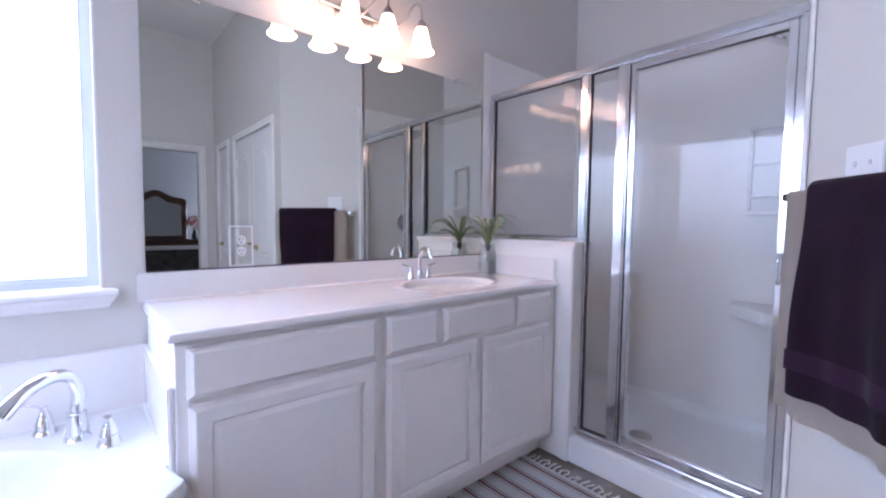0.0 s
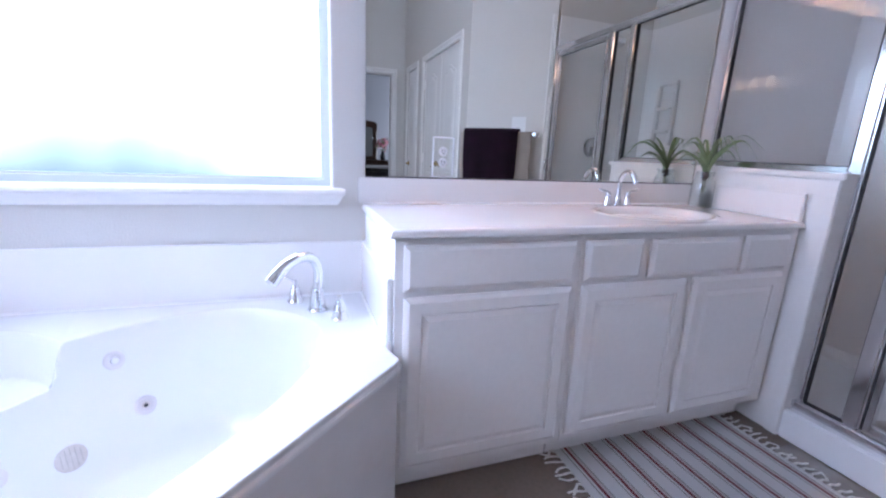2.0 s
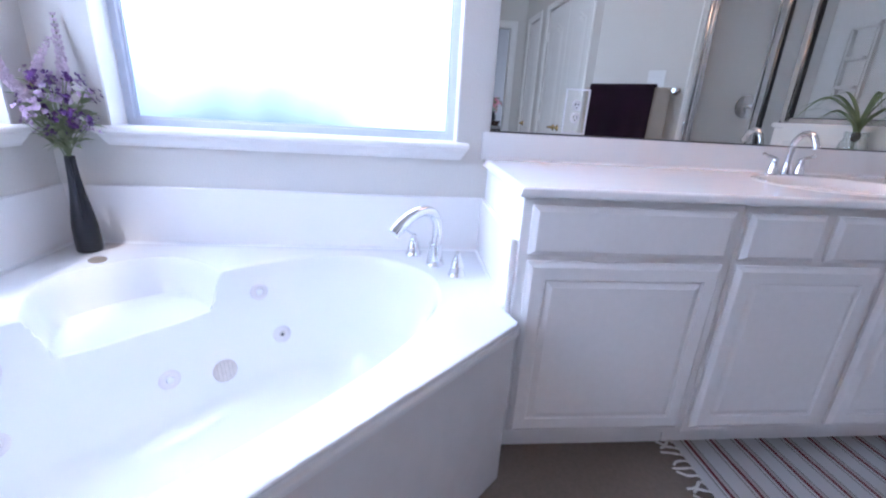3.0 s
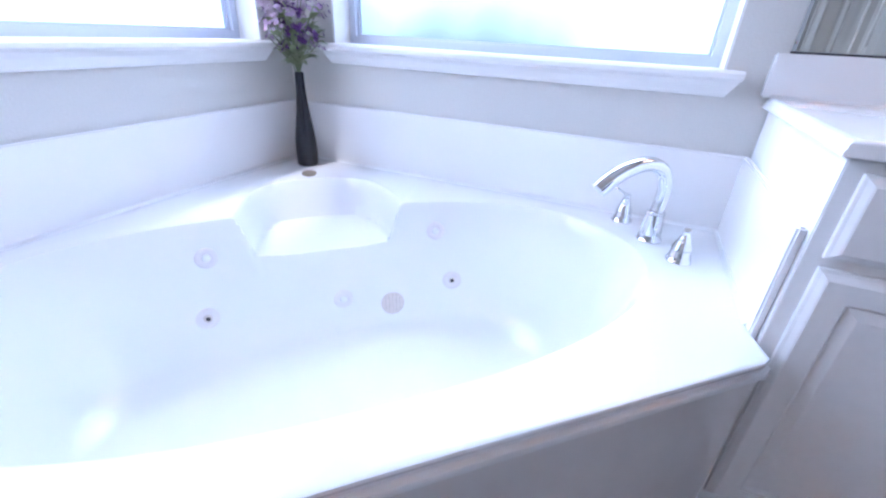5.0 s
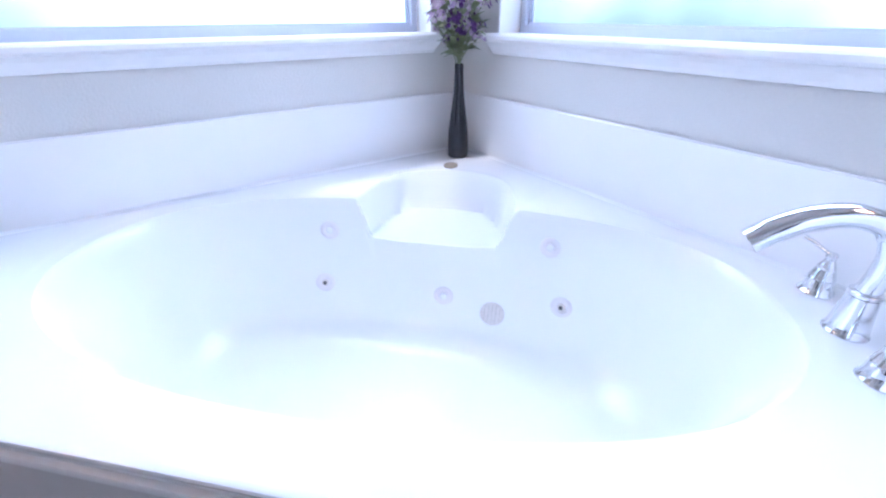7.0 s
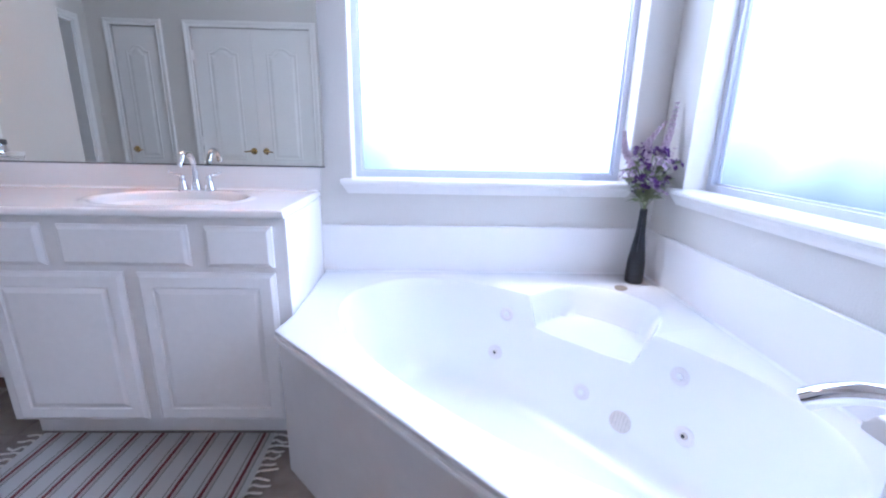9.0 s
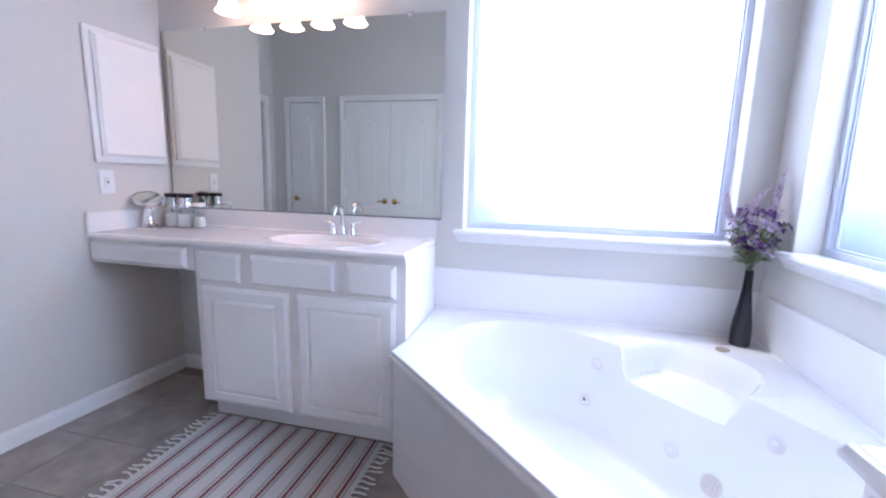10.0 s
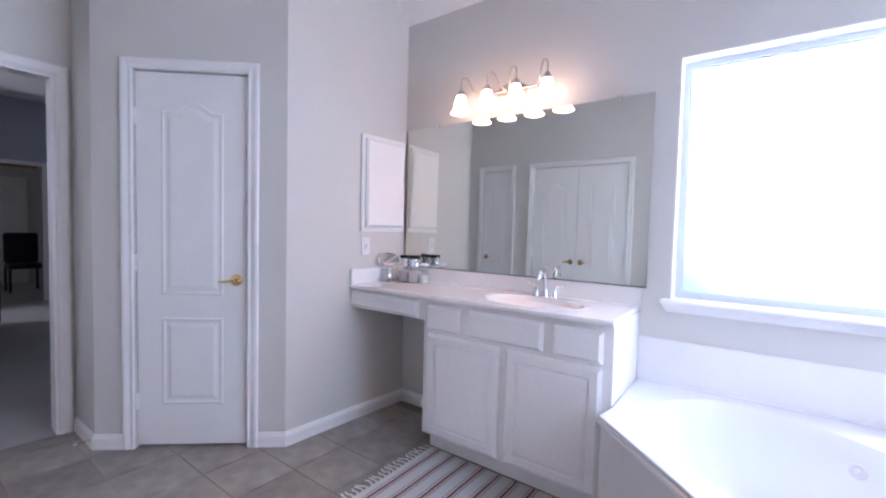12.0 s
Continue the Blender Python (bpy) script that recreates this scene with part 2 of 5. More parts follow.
# ---- the shell ----
H_LOW, H_HIGH = 2.64, 3.34
NOOK_A, NOOK_B = (0.0, -2.985), (0.902, -3.045)
STRIP_A, STRIP_B = (1.565, -3.80), (1.565, -4.15)
SOUTH_Y, EAST_X = -4.15, 2.60
TOWEL_A, TOWEL_B = (EAST_X, -1.905), (3.092, -1.420)
SHOWER_E, SHOWER_S = 4.0, -1.437
BED_Y, BED_W, BED_E = -9.7, -1.6, 5.2


def wall(name, a, b, z0, z1, mat, label, openings=(), thick=0.11):
    """A wall whose room face runs from a to b, the room on its left; openings are (from, to, bottom, top) along it."""
    a, b = Vector((*a, 0)), Vector((*b, 0))
    d = (b - a).normalized()
    out = Vector((d.y, -d.x, 0)) * thick
    length = (b - a).length
    ss = sorted({0.0, length, *(v for o in openings for v in o[:2])})
    zs = sorted({z0, z1, *(v for o in openings for v in o[2:])})
    solid = [[not any(o[0] < (s + t) / 2 < o[1] and o[2] < (p + q) / 2 < o[3] for o in openings) for p, q in zip(zs, zs[1:])] for s, t in zip(ss, ss[1:])]
    bm = bmesh.new()
    made = {}

    def v(i, k, back):
        key = (i, k, back)
        if key not in made:
            p = a + d * ss[i] + (out if back else Vector())
            made[key] = bm.verts.new((p.x, p.y, zs[k]))
        return made[key]

    ok = lambda i, k: 0 <= i < len(solid) and 0 <= k < len(solid[0]) and solid[i][k]
    for i in range(len(solid)):
        for k in range(len(solid[0])):
            if not solid[i][k]:
                continue
            bm.faces.new([v(i, k, 0), v(i + 1, k, 0), v(i + 1, k + 1, 0), v(i, k + 1, 0)])
            bm.faces.new([v(i, k + 1, 1), v(i + 1, k + 1, 1), v(i + 1, k, 1), v(i, k, 1)])
            for di, dk, e in ((-1, 0, ((i, k), (i, k + 1))), (1, 0, ((i + 1, k), (i + 1, k + 1))), (0, -1, ((i, k), (i + 1, k))), (0, 1, ((i, k + 1), (i + 1, k + 1)))):
                if not ok(i + di, k + dk):
                    (p, q), (r, s) = e
                    bm.faces.new([v(p, q, 0), v(r, s, 0), v(r, s, 1), v(p, q, 1)])
    return structure(name, bm, mat, label, "wall")


WIN_N = (0.19, 1.343, 0.925, 2.062)
WIN_W = (-1.29, -0.125, 0.925, 2.062)
GREY = "greige painted drywall with a light orange-peel texture"
# the room lies on the left of each run: go round counter-clockwise seen from above
wall("wall_north", (4.12, 0), (0, 0), 0, 3.45, PAINT, GREY + ", window over the tub", [(4.12 - WIN_N[1], 4.12 - WIN_N[0], WIN_N[2], WIN_N[3])], 0.14)
wall("wall_west", (0, 0.14), NOOK_A, 0, 3.45, PAINT, GREY + ", window over the tub", [(0.14 - WIN_W[1], 0.14 - WIN_W[0], WIN_W[2], WIN_W[3])], 0.14)
wall("wall_nook", NOOK_A, NOOK_B, 0, 3.45, PAINT, GREY + " beside the knee space")
DIAG = (Vector((*STRIP_A, 0)) - Vector((*NOOK_B, 0)))
DLEN, DDIR = DIAG.length, DIAG.normalized()
DOOR_S0, DOOR_S1 = 0.205, 0.795
wall("wall_diagonal", NOOK_B, STRIP_A, 0, 3.45, PAINT, GREY + " around a narrow door", [(DOOR_S0, DOOR_S1, 0, 2.04)])
wall("wall_return", STRIP_A, STRIP_B, 0, 3.45, PAINT, GREY)
wall("wall_south", (STRIP_B[0] - 0.11, SOUTH_Y), (EAST_X, SOUTH_Y), 0, 3.45, PAINT, GREY + " with the bedroom doorway", [(0.185, 0.985, 0, 2.04)])
E_S = (0.215, 0.625)
E_D = (0.93, 2.03)
wall("wall_east", (EAST_X, SOUTH_Y), (EAST_X, TOWEL_A[1]), 0, 3.45, PAINT, GREY + " with closet doors", [(*E_S, 0, 2.04), (*E_D, 0, 2.04)])
wall("wall_towel", TOWEL_A, TOWEL_B, 0, 3.45, PAINT, GREY + " behind a towel bar")
wall("wall_shower_south", (TOWEL_B[0] + 0.03, SHOWER_S), (SHOWER_E, SHOWER_S), 0, 3.45, PAINT, GREY + " over the shower", (), 0.1)
wall("wall_shower_east", (SHOWER_E, SHOWER_S - 0.1), (SHOWER_E, 0.0), 0, 3.45, PAINT, GREY + " over the shower")
bm = bmesh.new()
rings(bm, [[(0, y, H_LOW), (0.62, y, H_HIGH), (4.1, y, H_HIGH), (4.1, y, H_HIGH + 0.12), (0.55, y, H_HIGH + 0.12), (-0.14, y, H_LOW + 0.05)] for y in (SOUTH_Y - 0.11, 0.14)], True, True, True)
structure("ceiling", bm, CEILING, "off-white painted ceiling that slopes up from the window wall", "ceiling")

# floor slab with grout, tiles are laid on it at the end
bm = bmesh.new()
box(bm, -0.14, 4.12, SOUTH_Y, 0.14, -0.12, -0.006)
floor = structure("floor", bm, GROUT, "taupe stone-look ceramic tile floor with pale grout", "floor")
bm = bmesh.new()
box(bm, BED_W, BED_E, BED_Y - 3.0, SOUTH_Y, -0.12, 0.004)
structure("carpet_floor", bm, CARPET, "grey-beige cut pile bedroom carpet", "floor")


# ---- windows ----
def window(name, m, width, z0, z1, label, sill_ends):
    """A fixed obscure-glass window in an opening; local x runs along the wall, y out of the room, z up from the floor."""
    w = tagged(thing(name, m, label, "window"), kind="structure")
    bm = bmesh.new()
    f, y0, y1 = 0.030, 0.088, 0.128
    for x0, x1, a, b in ((0, f, z0, z1), (width - f, width, z0, z1), (f, width - f, z0, z0 + f), (f, width - f, z1 - f, z1)):
        box(bm, x0, x1, y0, y1, a, b)
    part("window_frame", bm, ALU, w)
    bm = bmesh.new()
    g = 0.007
    for x0, x1, a, b in ((f, f + g, z0 + f, z1 - f), (width - f - g, width - f, z0 + f, z1 - f), (f + g, width - f - g, z0 + f, z0 + f + g), (f + g, width - f - g, z1 - f - g, z1 - f)):
        box(bm, x0, x1, y0 + 0.014, y1 - 0.01, a, b)
    part("glazing_bead", bm, ALU, w)
    bm = bmesh.new()
    box(bm, f + g, width - f - g, 0.106, 0.112, z0 + f + g, z1 - f - g)
    pane = part("pane", bm, FROST, w, "obscure frosted glass")
    pane.visible_shadow = False
    # painted returns of the opening
    bm = bmesh.new()
    t = 0.006
    box(bm, 0, t, 0.001, y0, z0 + 0.004, z1), box(bm, width - t, width, 0.001, y0, z0 + 0.004, z1), box(bm, t, width - t, 0.001, y0, z1 - t, z1)
    part("window_return", bm, TRIM, w)
    # stool and moulded apron
    a, b = sill_ends
    prof = [(0.07, z0 + 0.008), (-0.040, z0 + 0.008), (-0.046, z0 + 0.002), (-0.046, z0 - 0.008), (-0.040, z0 - 0.014), (-0.028, z0 - 0.016), (-0.024, z0 - 0.028), (-0.014, z0 - 0.044), (-0.012, z0 - 0.052), (-0.001, z0 - 0.054), (-0.001, z0 - 0.002), (0.07, z0 - 0.002)]
    bm = bmesh.new()
    n = len(prof)
    xs = []
    for side in (a, b):
        s = 1 if side == a else -1
        xs.append([(side + s * max(0.0, (z0 - 0.010 - z) * 0.55), y, z) if y < 0 else ((side if y < 0.0 else (0.0 if s > 0 else width)), y, z) for y, z in prof])
    rings(bm, xs, True, True, True)
    part("window_sill", bm, TRIM, w)
    return w


window("window_1", pose(WIN_N[0], 0, 0, 0, 0, 0), WIN_N[1] - WIN_N[0], WIN_N[2], WIN_N[3], "fixed picture window of frosted glass with a white sill", (-0.03, WIN_N[1] - WIN_N[0] + 0.036))
window("window_2", pose(0, WIN_W[0], 0, 0, 0, 90), WIN_W[1] - WIN_W[0], WIN_W[2], WIN_W[3], "fixed picture window of frosted glass with a white sill", (-0.036, WIN_W[1] - WIN_W[0] + 0.02))
for nm, m, wd, glowing in (("backdrop_north", pose(WIN_N[0], 0.42, 0, 0, 0, 0), WIN_N[1] - WIN_N[0], SKY_NORTH), ("backdrop_west", pose(-0.42, WIN_W[0], 0, 0, 0, 90), WIN_W[1] - WIN_W[0], SKY_WEST)):
    bm = bmesh.new()
    bm.faces.new([bm.verts.new(p) for p in ((-0.55, 0, 0.35), (wd + 0.55, 0, 0.35), (wd + 0.55, 0, 2.7), (-0.55, 0, 2.7))])
    ob = structure(nm, bm, glowing, "bright hazy sky and blurred greenery outside", "backdrop")
    ob.matrix_basis = m


# ---- doors, casings, baseboards ----
def casing(name, a, d, s0, s1, top, parent=None, wide=0.058):
    """Moulded casing round an opening on the room face of a wall: a is the wall's start, d its direction, the room on its left."""
    m = Matrix.Translation((a[0], a[1], 0)) @ Matrix.Rotation(math.atan2(d[1], d[0]), 4, "Z")
    prof = [(0.0, 0.0), (0.0, 0.010), (0.006, 0.014), (0.018, 0.010), (0.026, 0.012), (0.040, 0.017), (0.052, 0.017), (wide, 0.012), (wide, 0.0)]
    bm = bmesh.new()
    loops = []
    for corner in range(4):
        loop = []
        for w, y in prof:
            x = s0 - w if corner < 2 else s1 + w
            z = 0.0 if corner in (0, 3) else top + w
            loop.append(m @ Vector((x, y + 0.002, z)))
        loops.append(loop)
    rings(bm, loops, True, True, True)
    return structure(name, bm, TRIM, "white moulded door casing", "trim")


def panel_outline(w, h, arch, n=14):
    """Outline of a door panel, its top arched by arch, from the bottom left."""
    top = []
    for i in range(n + 1):
        t = i / n
        s = min(1.0, max(0.0, (min(t, 1 - t) - 0.10) / 0.34))
        top.append((w * (1 - t), h + arch * (s * s * (3 - 2 * s))))
    return [(0, 0), (w, 0)] + top


def door_panel(x, z, w, h, arch):
    """Moulded ridge and raised field, proud of the face y = 0 towards -y."""
    base = panel_outline(w, h, arch)
    cx, cz = w / 2, (h + arch * 0.5) / 2
    bm = bmesh.new()
    loops = []
    for inset, y in ((0, 0.0), (0.005, -0.0035), (0.011, -0.004), (0.020, -0.001), (0.030, -0.001), (0.050, -0.006)):
        fx, fz = 1 - 2 * inset / w, 1 - 2 * inset / (h + arch)
        loops.append([(x + cx + (px - cx) * fx, y, z + cz + (pz - cz) * fz) for px, pz in base])
    rings(bm, loops, True, False, True)
    return bm


def door_leaf(name, m, w, h, label, lever=None, hinge=None, kind="structure"):
    """A two-panel moulded door; local x along the leaf, room towards -y, z up."""
    d = tagged(thing(name, m, label, "door"), kind=kind)
    part("leaf", soft_box(0, w, 0, 0.035, 0.014, h + 0.005, 0.002), TRIM, d)
    e = 0.128 if w > 0.5 else 0.09
    part("lower_panel", door_panel(e, 0.240, w - 2 * e, 0.480, 0.0), TRIM, d)
    part("upper_panel", door_panel(e, 0.845, w - 2 * e, 0.985, 0.048), TRIM, d)
    if lever is not None:
        side, kx = lever, (w - 0.058 if lever > 0 else 0.058)
        hd = part("door_handle", moved(lathe([(0.030, 0), (0.032, 0.003), (0.030, 0.007), (0.024, 0.010), (0.013, 0.014), (0.011, 0.04), (0.010, 0.045)], 28), pose(kx, 0, 0.93, 90)), BRASS, d, "polished brass lever handle", True)
        pts = smooth_path([(kx, -0.040, 0.93), (kx - side * 0.02, -0.046, 0.931), (kx - side * 0.045, -0.046, 0.927), (kx - side * 0.080, -0.041, 0.925)], 6)
        part("lever", tube(pts, lambda t: 0.0095 - 0.004 * t, 12), BRASS, hd, "", True)
    if hinge is not None:
        hx = -0.004 if hinge < 0 else w + 0.004
        for z in (0.26, 1.02, 1.80):
            part("hinge", merged(moved(lathe([(0.006, -0.045), (0.0065, 0.0), (0.006, 0.045)], 12), pose(hx, -0.006, z)), soft_box(hx - 0.012, hx + 0.012, -0.003, 0.001, z - 0.044, z + 0.044, 0.001, 1)), TRIM, d)
    return d


def on_wall(a, d, s, y=0.0):
    """A pose at s along a wall, local x along it, y into the wall."""
    ang = math.degrees(math.atan2(d[1], d[0]))
    p = Vector((a[0], a[1], 0)) + Vector((d[0], d[1], 0)) * s
    return pose(p.x, p.y, 0, 0, 0, ang + 180) @ Matrix.Translation((0, y, 0))


casing("door_casing_1", NOOK_B, DDIR, DOOR_S0, DOOR_S1, 2.04)
# seen from the room a wall's direction runs leftwards, so leaves start at the far end
door_leaf("door_1", on_wall(NOOK_B, DDIR, DOOR_S1 - 0.006, 0.012), DOOR_S1 - DOOR_S0 - 0.012, 2.03, "narrow white two-panel door with arched panel, closed", 1, -1)
bm = bmesh.new()
box(bm, -0.78, 0.08, 0.16, 0.20, -0.01, 2.2)
ob = structure("closet_back", bm, PAINT, "plain painted wall behind the narrow door", "wall")
ob.matrix_basis = on_wall(NOOK_B, DDIR, 0.0)
EA, ED = (EAST_X, SOUTH_Y), (0, 1)
casing("door_casing_2", EA, ED, *E_S, 2.04)
door_leaf("door_2", on_wall(EA, ED, E_S[1] - 0.006, 0.012), E_S[1] - E_S[0] - 0.012, 2.03, "narrow white two-panel linen closet door, closed", 1, -1)
casing("door_casing_3", EA, ED, *E_D, 2.04)
half = (E_D[1] - E_D[0]) / 2
door_leaf("door_3", on_wall(EA, ED, E_D[1] - 0.005, 0.012), half - 0.007, 2.03, "white arched two-panel closet double door leaf, closed", 1, -1)
door_leaf("door_4", on_wall(EA, ED, E_D[0] + half - 0.002, 0.012), half - 0.007, 2.03, "white arched two-panel closet double door leaf, closed", -1, 1)
casing("door_casing_4", (STRIP_B[0] - 0.11, SOUTH_Y), (1, 0), 0.185, 0.985, 2.04)
bm = bmesh.new()
for x0, x1, z0, z1 in ((STRIP_B[0] + 0.0755, STRIP_B[0] + 0.089, 0, 2.04), (STRIP_B[0] + 0.861, STRIP_B[0] + 0.8745, 0, 2.04), (STRIP_B[0] + 0.089, STRIP_B[0] + 0.861, 2.026, 2.0395)):
    box(bm, x0, x1, SOUTH_Y - 0.112, SOUTH_Y + 0.001, z0, z1)
structure("door_jamb", bm, TRIM, "white painted jamb of the bedroom doorway", "trim")

BASE = [(0.0, 0.0), (0.013, 0.0), (0.013, 0.058), (0.011, 0.066), (0.007, 0.072), (0.006, 0.080), (0.0, 0.083)]


def baseboard(name, points):
    """A moulded baseboard along points, the room on the left."""
    bm = bmesh.new()
    p = [Vector((*q, 0)) for q in points]
    loops = []
    for i, q in enumerate(p):
        d0 = (p[i] - p[i - 1]).normalized() if i else (p[1] - p[0]).normalized()
        d1 = (p[i + 1] - p[i]).normalized() if i < len(p) - 1 else d0
        n0, n1 = Vector((-d0.y, d0.x, 0)), Vector((-d1.y, d1.x, 0))
        n = (n0 + n1) / (1 + n0.dot(n1))
        loops.append([q + n * (w + 0.001) + Vector((0, 0, z)) for w, z in BASE])
    rings(bm, loops, True, True, True)
    return structure(name, bm, TRIM, "white moulded baseboard", "baseboard")


def diag(s):
    return (NOOK_B[0] + DDIR.x * s, NOOK_B[1] + DDIR.y * s)


baseboard("baseboard", [(0.0, -2.345), NOOK_A, NOOK_B, diag(DOOR_S0 - 0.059)])
baseboard("baseboard", [diag(DOOR_S1 + 0.059), STRIP_A, (STRIP_B[0], STRIP_B[1] + 0.004)])
baseboard("baseboard", [(EAST_X, SOUTH_Y + E_D[1] + 0.059), TOWEL_A, TOWEL_B])


# ---- vanities ----
def front(w, h, raised, t=0.019):
    """A cabinet front with a moulded edge, its face towards -y, lower left corner at the origin, back on y = 0; a raised one has a bevelled field."""
    steps = [(0.0, 0.0), (0.0, -t + 0.010), (0.0025, -t + 0.0085), (0.0045, -t + 0.0075), (0.0115, -t + 0.0015), (0.0145, -t)]
    if raised:
        steps += [(0.048, -t), (0.0505, -t + 0.0045), (0.053, -t + 0.0055), (0.0545, -t + 0.005), (0.069, -t - 0.0005), (0.071, -t - 0.001)]
    bm = bmesh.new()
    rings(bm, [[(a, y, a), (w - a, y, a), (w - a, y, h - a), (a, y, h - a)] for a, y in steps], True, True, True)
    return bm


Z_TOP, Z_UNDER = 0.879, 0.853


def cabinet(name, m, width, depth, fronts, label, ends=(True, True), open_below=False):
    """A cabinet unit: carcass with face frame and toe kick, and its fronts (x, z, w, h, raised). Local x along the wall, the room towards -y, wall at y = 0."""
    c = thing(name, m, label, "vanity cabinet", "vanity cabinets")
    if open_below:
        part("body", soft_box(0, width, -depth, -0.01, 0.735, Z_UNDER - 0.002, 0.002), CABINET, c)
    else:
        part("body", soft_box(0, width, -depth, -0.003, 0.108, Z_UNDER - 0.002, 0.002), CABINET, c)
        part("toe_kick", soft_box(0.002, width - 0.002, -depth + 0.075, -0.003, 0.001, 0.1075, 0.001, 1), CABINET, c)
    for x, z, w, h, raised in fronts:
        part("door" if raised else "drawer_front", moved(front(w, h, raised), Matrix.Translation((x, -depth - 0.0005, z))), CABINET, c)
    return c


DA = 0.515
XA0, XA1 = 1.457, 3.054
cabinet("vanity_cabinet", pose(XA0, 0, 0), 0.598, DA, [(0.026, 0.138, 0.545, 0.547, True), (0.024, 0.702, 0.547, 0.132, False)], "white painted vanity cabinet with one wide raised-panel door")
cabinet("vanity_cabinet", pose(XA0 + 0.599, 0, 0), XA1 - XA0 - 0.599, DA,
        [(0.014, 0.138, 0.440, 0.546, True), (0.486, 0.138, 0.456, 0.546, True), (0.012, 0.700, 0.222, 0.132, False), (0.270, 0.700, 0.400, 0.130, False), (0.704, 0.698, 0.238, 0.132, False)], "white painted sink vanity cabinet with two raised-panel doors")
DB = 0.452
MB = lambda y: pose(0, y, 0, 0, 0, 90)
cabinet("vanity_cabinet", MB(-2.425), 1.005, DB,
        [(0.035, 0.118, 0.440, 0.552, True), (0.518, 0.118, 0.444, 0.552, True), (0.030, 0.692, 0.215, 0.136, False), (0.298, 0.692, 0.400, 0.135, False), (0.750, 0.690, 0.213, 0.135, False)], "white painted sink vanity cabinet with two raised-panel doors")
cabinet("knee_drawer", MB(-3.022), 0.596, DB, [(0.006, 0.744, 0.553, 0.092, False)], "white painted drawer over an open knee space", open_below=True)


def countertop(name, m, width, depth, cx, cy, rx, ry, label, over=0.022):
    """A cultured-marble top with a moulded oval basin; local x along the wall, room towards -y."""
    t = thing(name, m, label, "countertop")
    x0, x1, y0, y1 = 0.0, width, -depth - over, -0.002
    corners = [math.atan2(y - cy, x - cx) for x in (x0, x1) for y in (y0, y1)]
    angles = sorted({*(round(2 * math.pi * i / 128 - math.pi, 6) for i in range(128)), *corners})

    def rect(a, grow, z):
        c, s = math.cos(a), math.sin(a)
        k = min(((x1 if c > 0 else x0) - cx) / c if abs(c) > 1e-9 else 1e9, ((y1 if s > 0 else y0) - cy) / s if abs(s) > 1e-9 else 1e9)
        x, y = cx + k * c, cy + k * s
        x = min(max(x, x0 + grow), x1 - grow) if grow > 0 else x
        y = max(y, y0 + grow)
        return (x, y, z)

    def oval(a, f, z):
        k = 1 / math.sqrt((math.cos(a) / rx) ** 2 + (math.sin(a) / ry) ** 2)
        return (cx + f * k * math.cos(a), cy + f * k * math.sin(a), z)

    T = Z_TOP
    loops = [[rect(a, 0.012, Z_UNDER) for a in angles], [rect(a, 0.0, Z_UNDER + 0.003) for a in angles], [rect(a, 0.0, T - 0.016) for a in angles],
             [rect(a, 0.003, T - 0.012) for a in angles], [rect(a, 0.004, T - 0.007) for a in angles], [rect(a, 0.008, T - 0.002) for a in angles], [rect(a, 0.014, T) for a in angles], [rect(a, 0.018, T) for a in angles]]
    for f, z in ((1.16, 0.0), (1.13, 0.0), (1.11, 0.0005), (1.07, 0.0035), (1.03, 0.0035), (1.0, 0.001), (0.97, -0.006), (0.92, -0.03), (0.84, -0.07), (0.70, -0.105), (0.50, -0.128), (0.28, -0.137), (0.10, -0.140)):
        loops.append([oval(a, f, T + z) for a in angles])
    bm = bmesh.new()
    rings(bm, loops, True, False, True)
    part("top", bm, MARBLE, t, "", True)
    part("drain", lathe([(0.024, 0), (0.024, 0.003), (0.018, 0.005), (0.006, 0.004)], 24, cx, cy, T - 0.1395), CHROME, t, "chrome drain", True)
    return t


countertop("countertop", pose(1.441, 0, 0), 1.612, DA, 1.119, -0.285, 0.240, 0.172, "white cultured-marble countertop with an integral oval basin")
countertop("countertop", MB(-3.035), 1.618, DB, 1.150, -0.252, 0.262, 0.168, "white cultured-marble countertop with an integral oval basin")
CAULK = [(0.0, 0.0), (0.007, 0.0), (0.004, 0.002), (0.002, 0.004), (0.0, 0.007)]


def caulk(p, q, n, z0, parent):
    """A thin bead from p to q in plan along the foot of a panel that faces n."""
    bm = bmesh.new()
    rings(bm, [[(e[0] + n[0] * w, e[1] + n[1] * w, z0 + z + 0.0005) for w, z in CAULK] for e in (p, q)], True, True, True)
    return part("caulk_bead", bm, PLASTIC, parent, "thin white caulk line", True)


b1 = thing("backsplash", pose(0, 0, 0), "white cultured-marble backsplash under the mirror", "backsplash")
part("slab", soft_box(1.428, 3.052, -0.021, -0.002, Z_TOP + 0.001, 0.975, 0.004), MARBLE, b1)
caulk((1.445, -0.021), (3.030, -0.021), (0, -1), Z_TOP, b1)
b2 = thing("backsplash", pose(0, 0, 0), "white cultured-marble backsplash under the mirror", "backsplash")
part("slab", soft_box(0.002, 0.021, -2.985, -1.412, Z_TOP + 0.001, 0.975, 0.004), MARBLE, b2)
caulk((0.021, -2.955), (0.021, -1.425), (1, 0), Z_TOP, b2)
b3 = thing("side_splash", on_wall(NOOK_A, ((NOOK_B[0]) / 0.8857, (NOOK_B[1] - NOOK_A[1]) / 0.8857), 0.0), "white cultured-marble side splash against the wall", "backsplash")
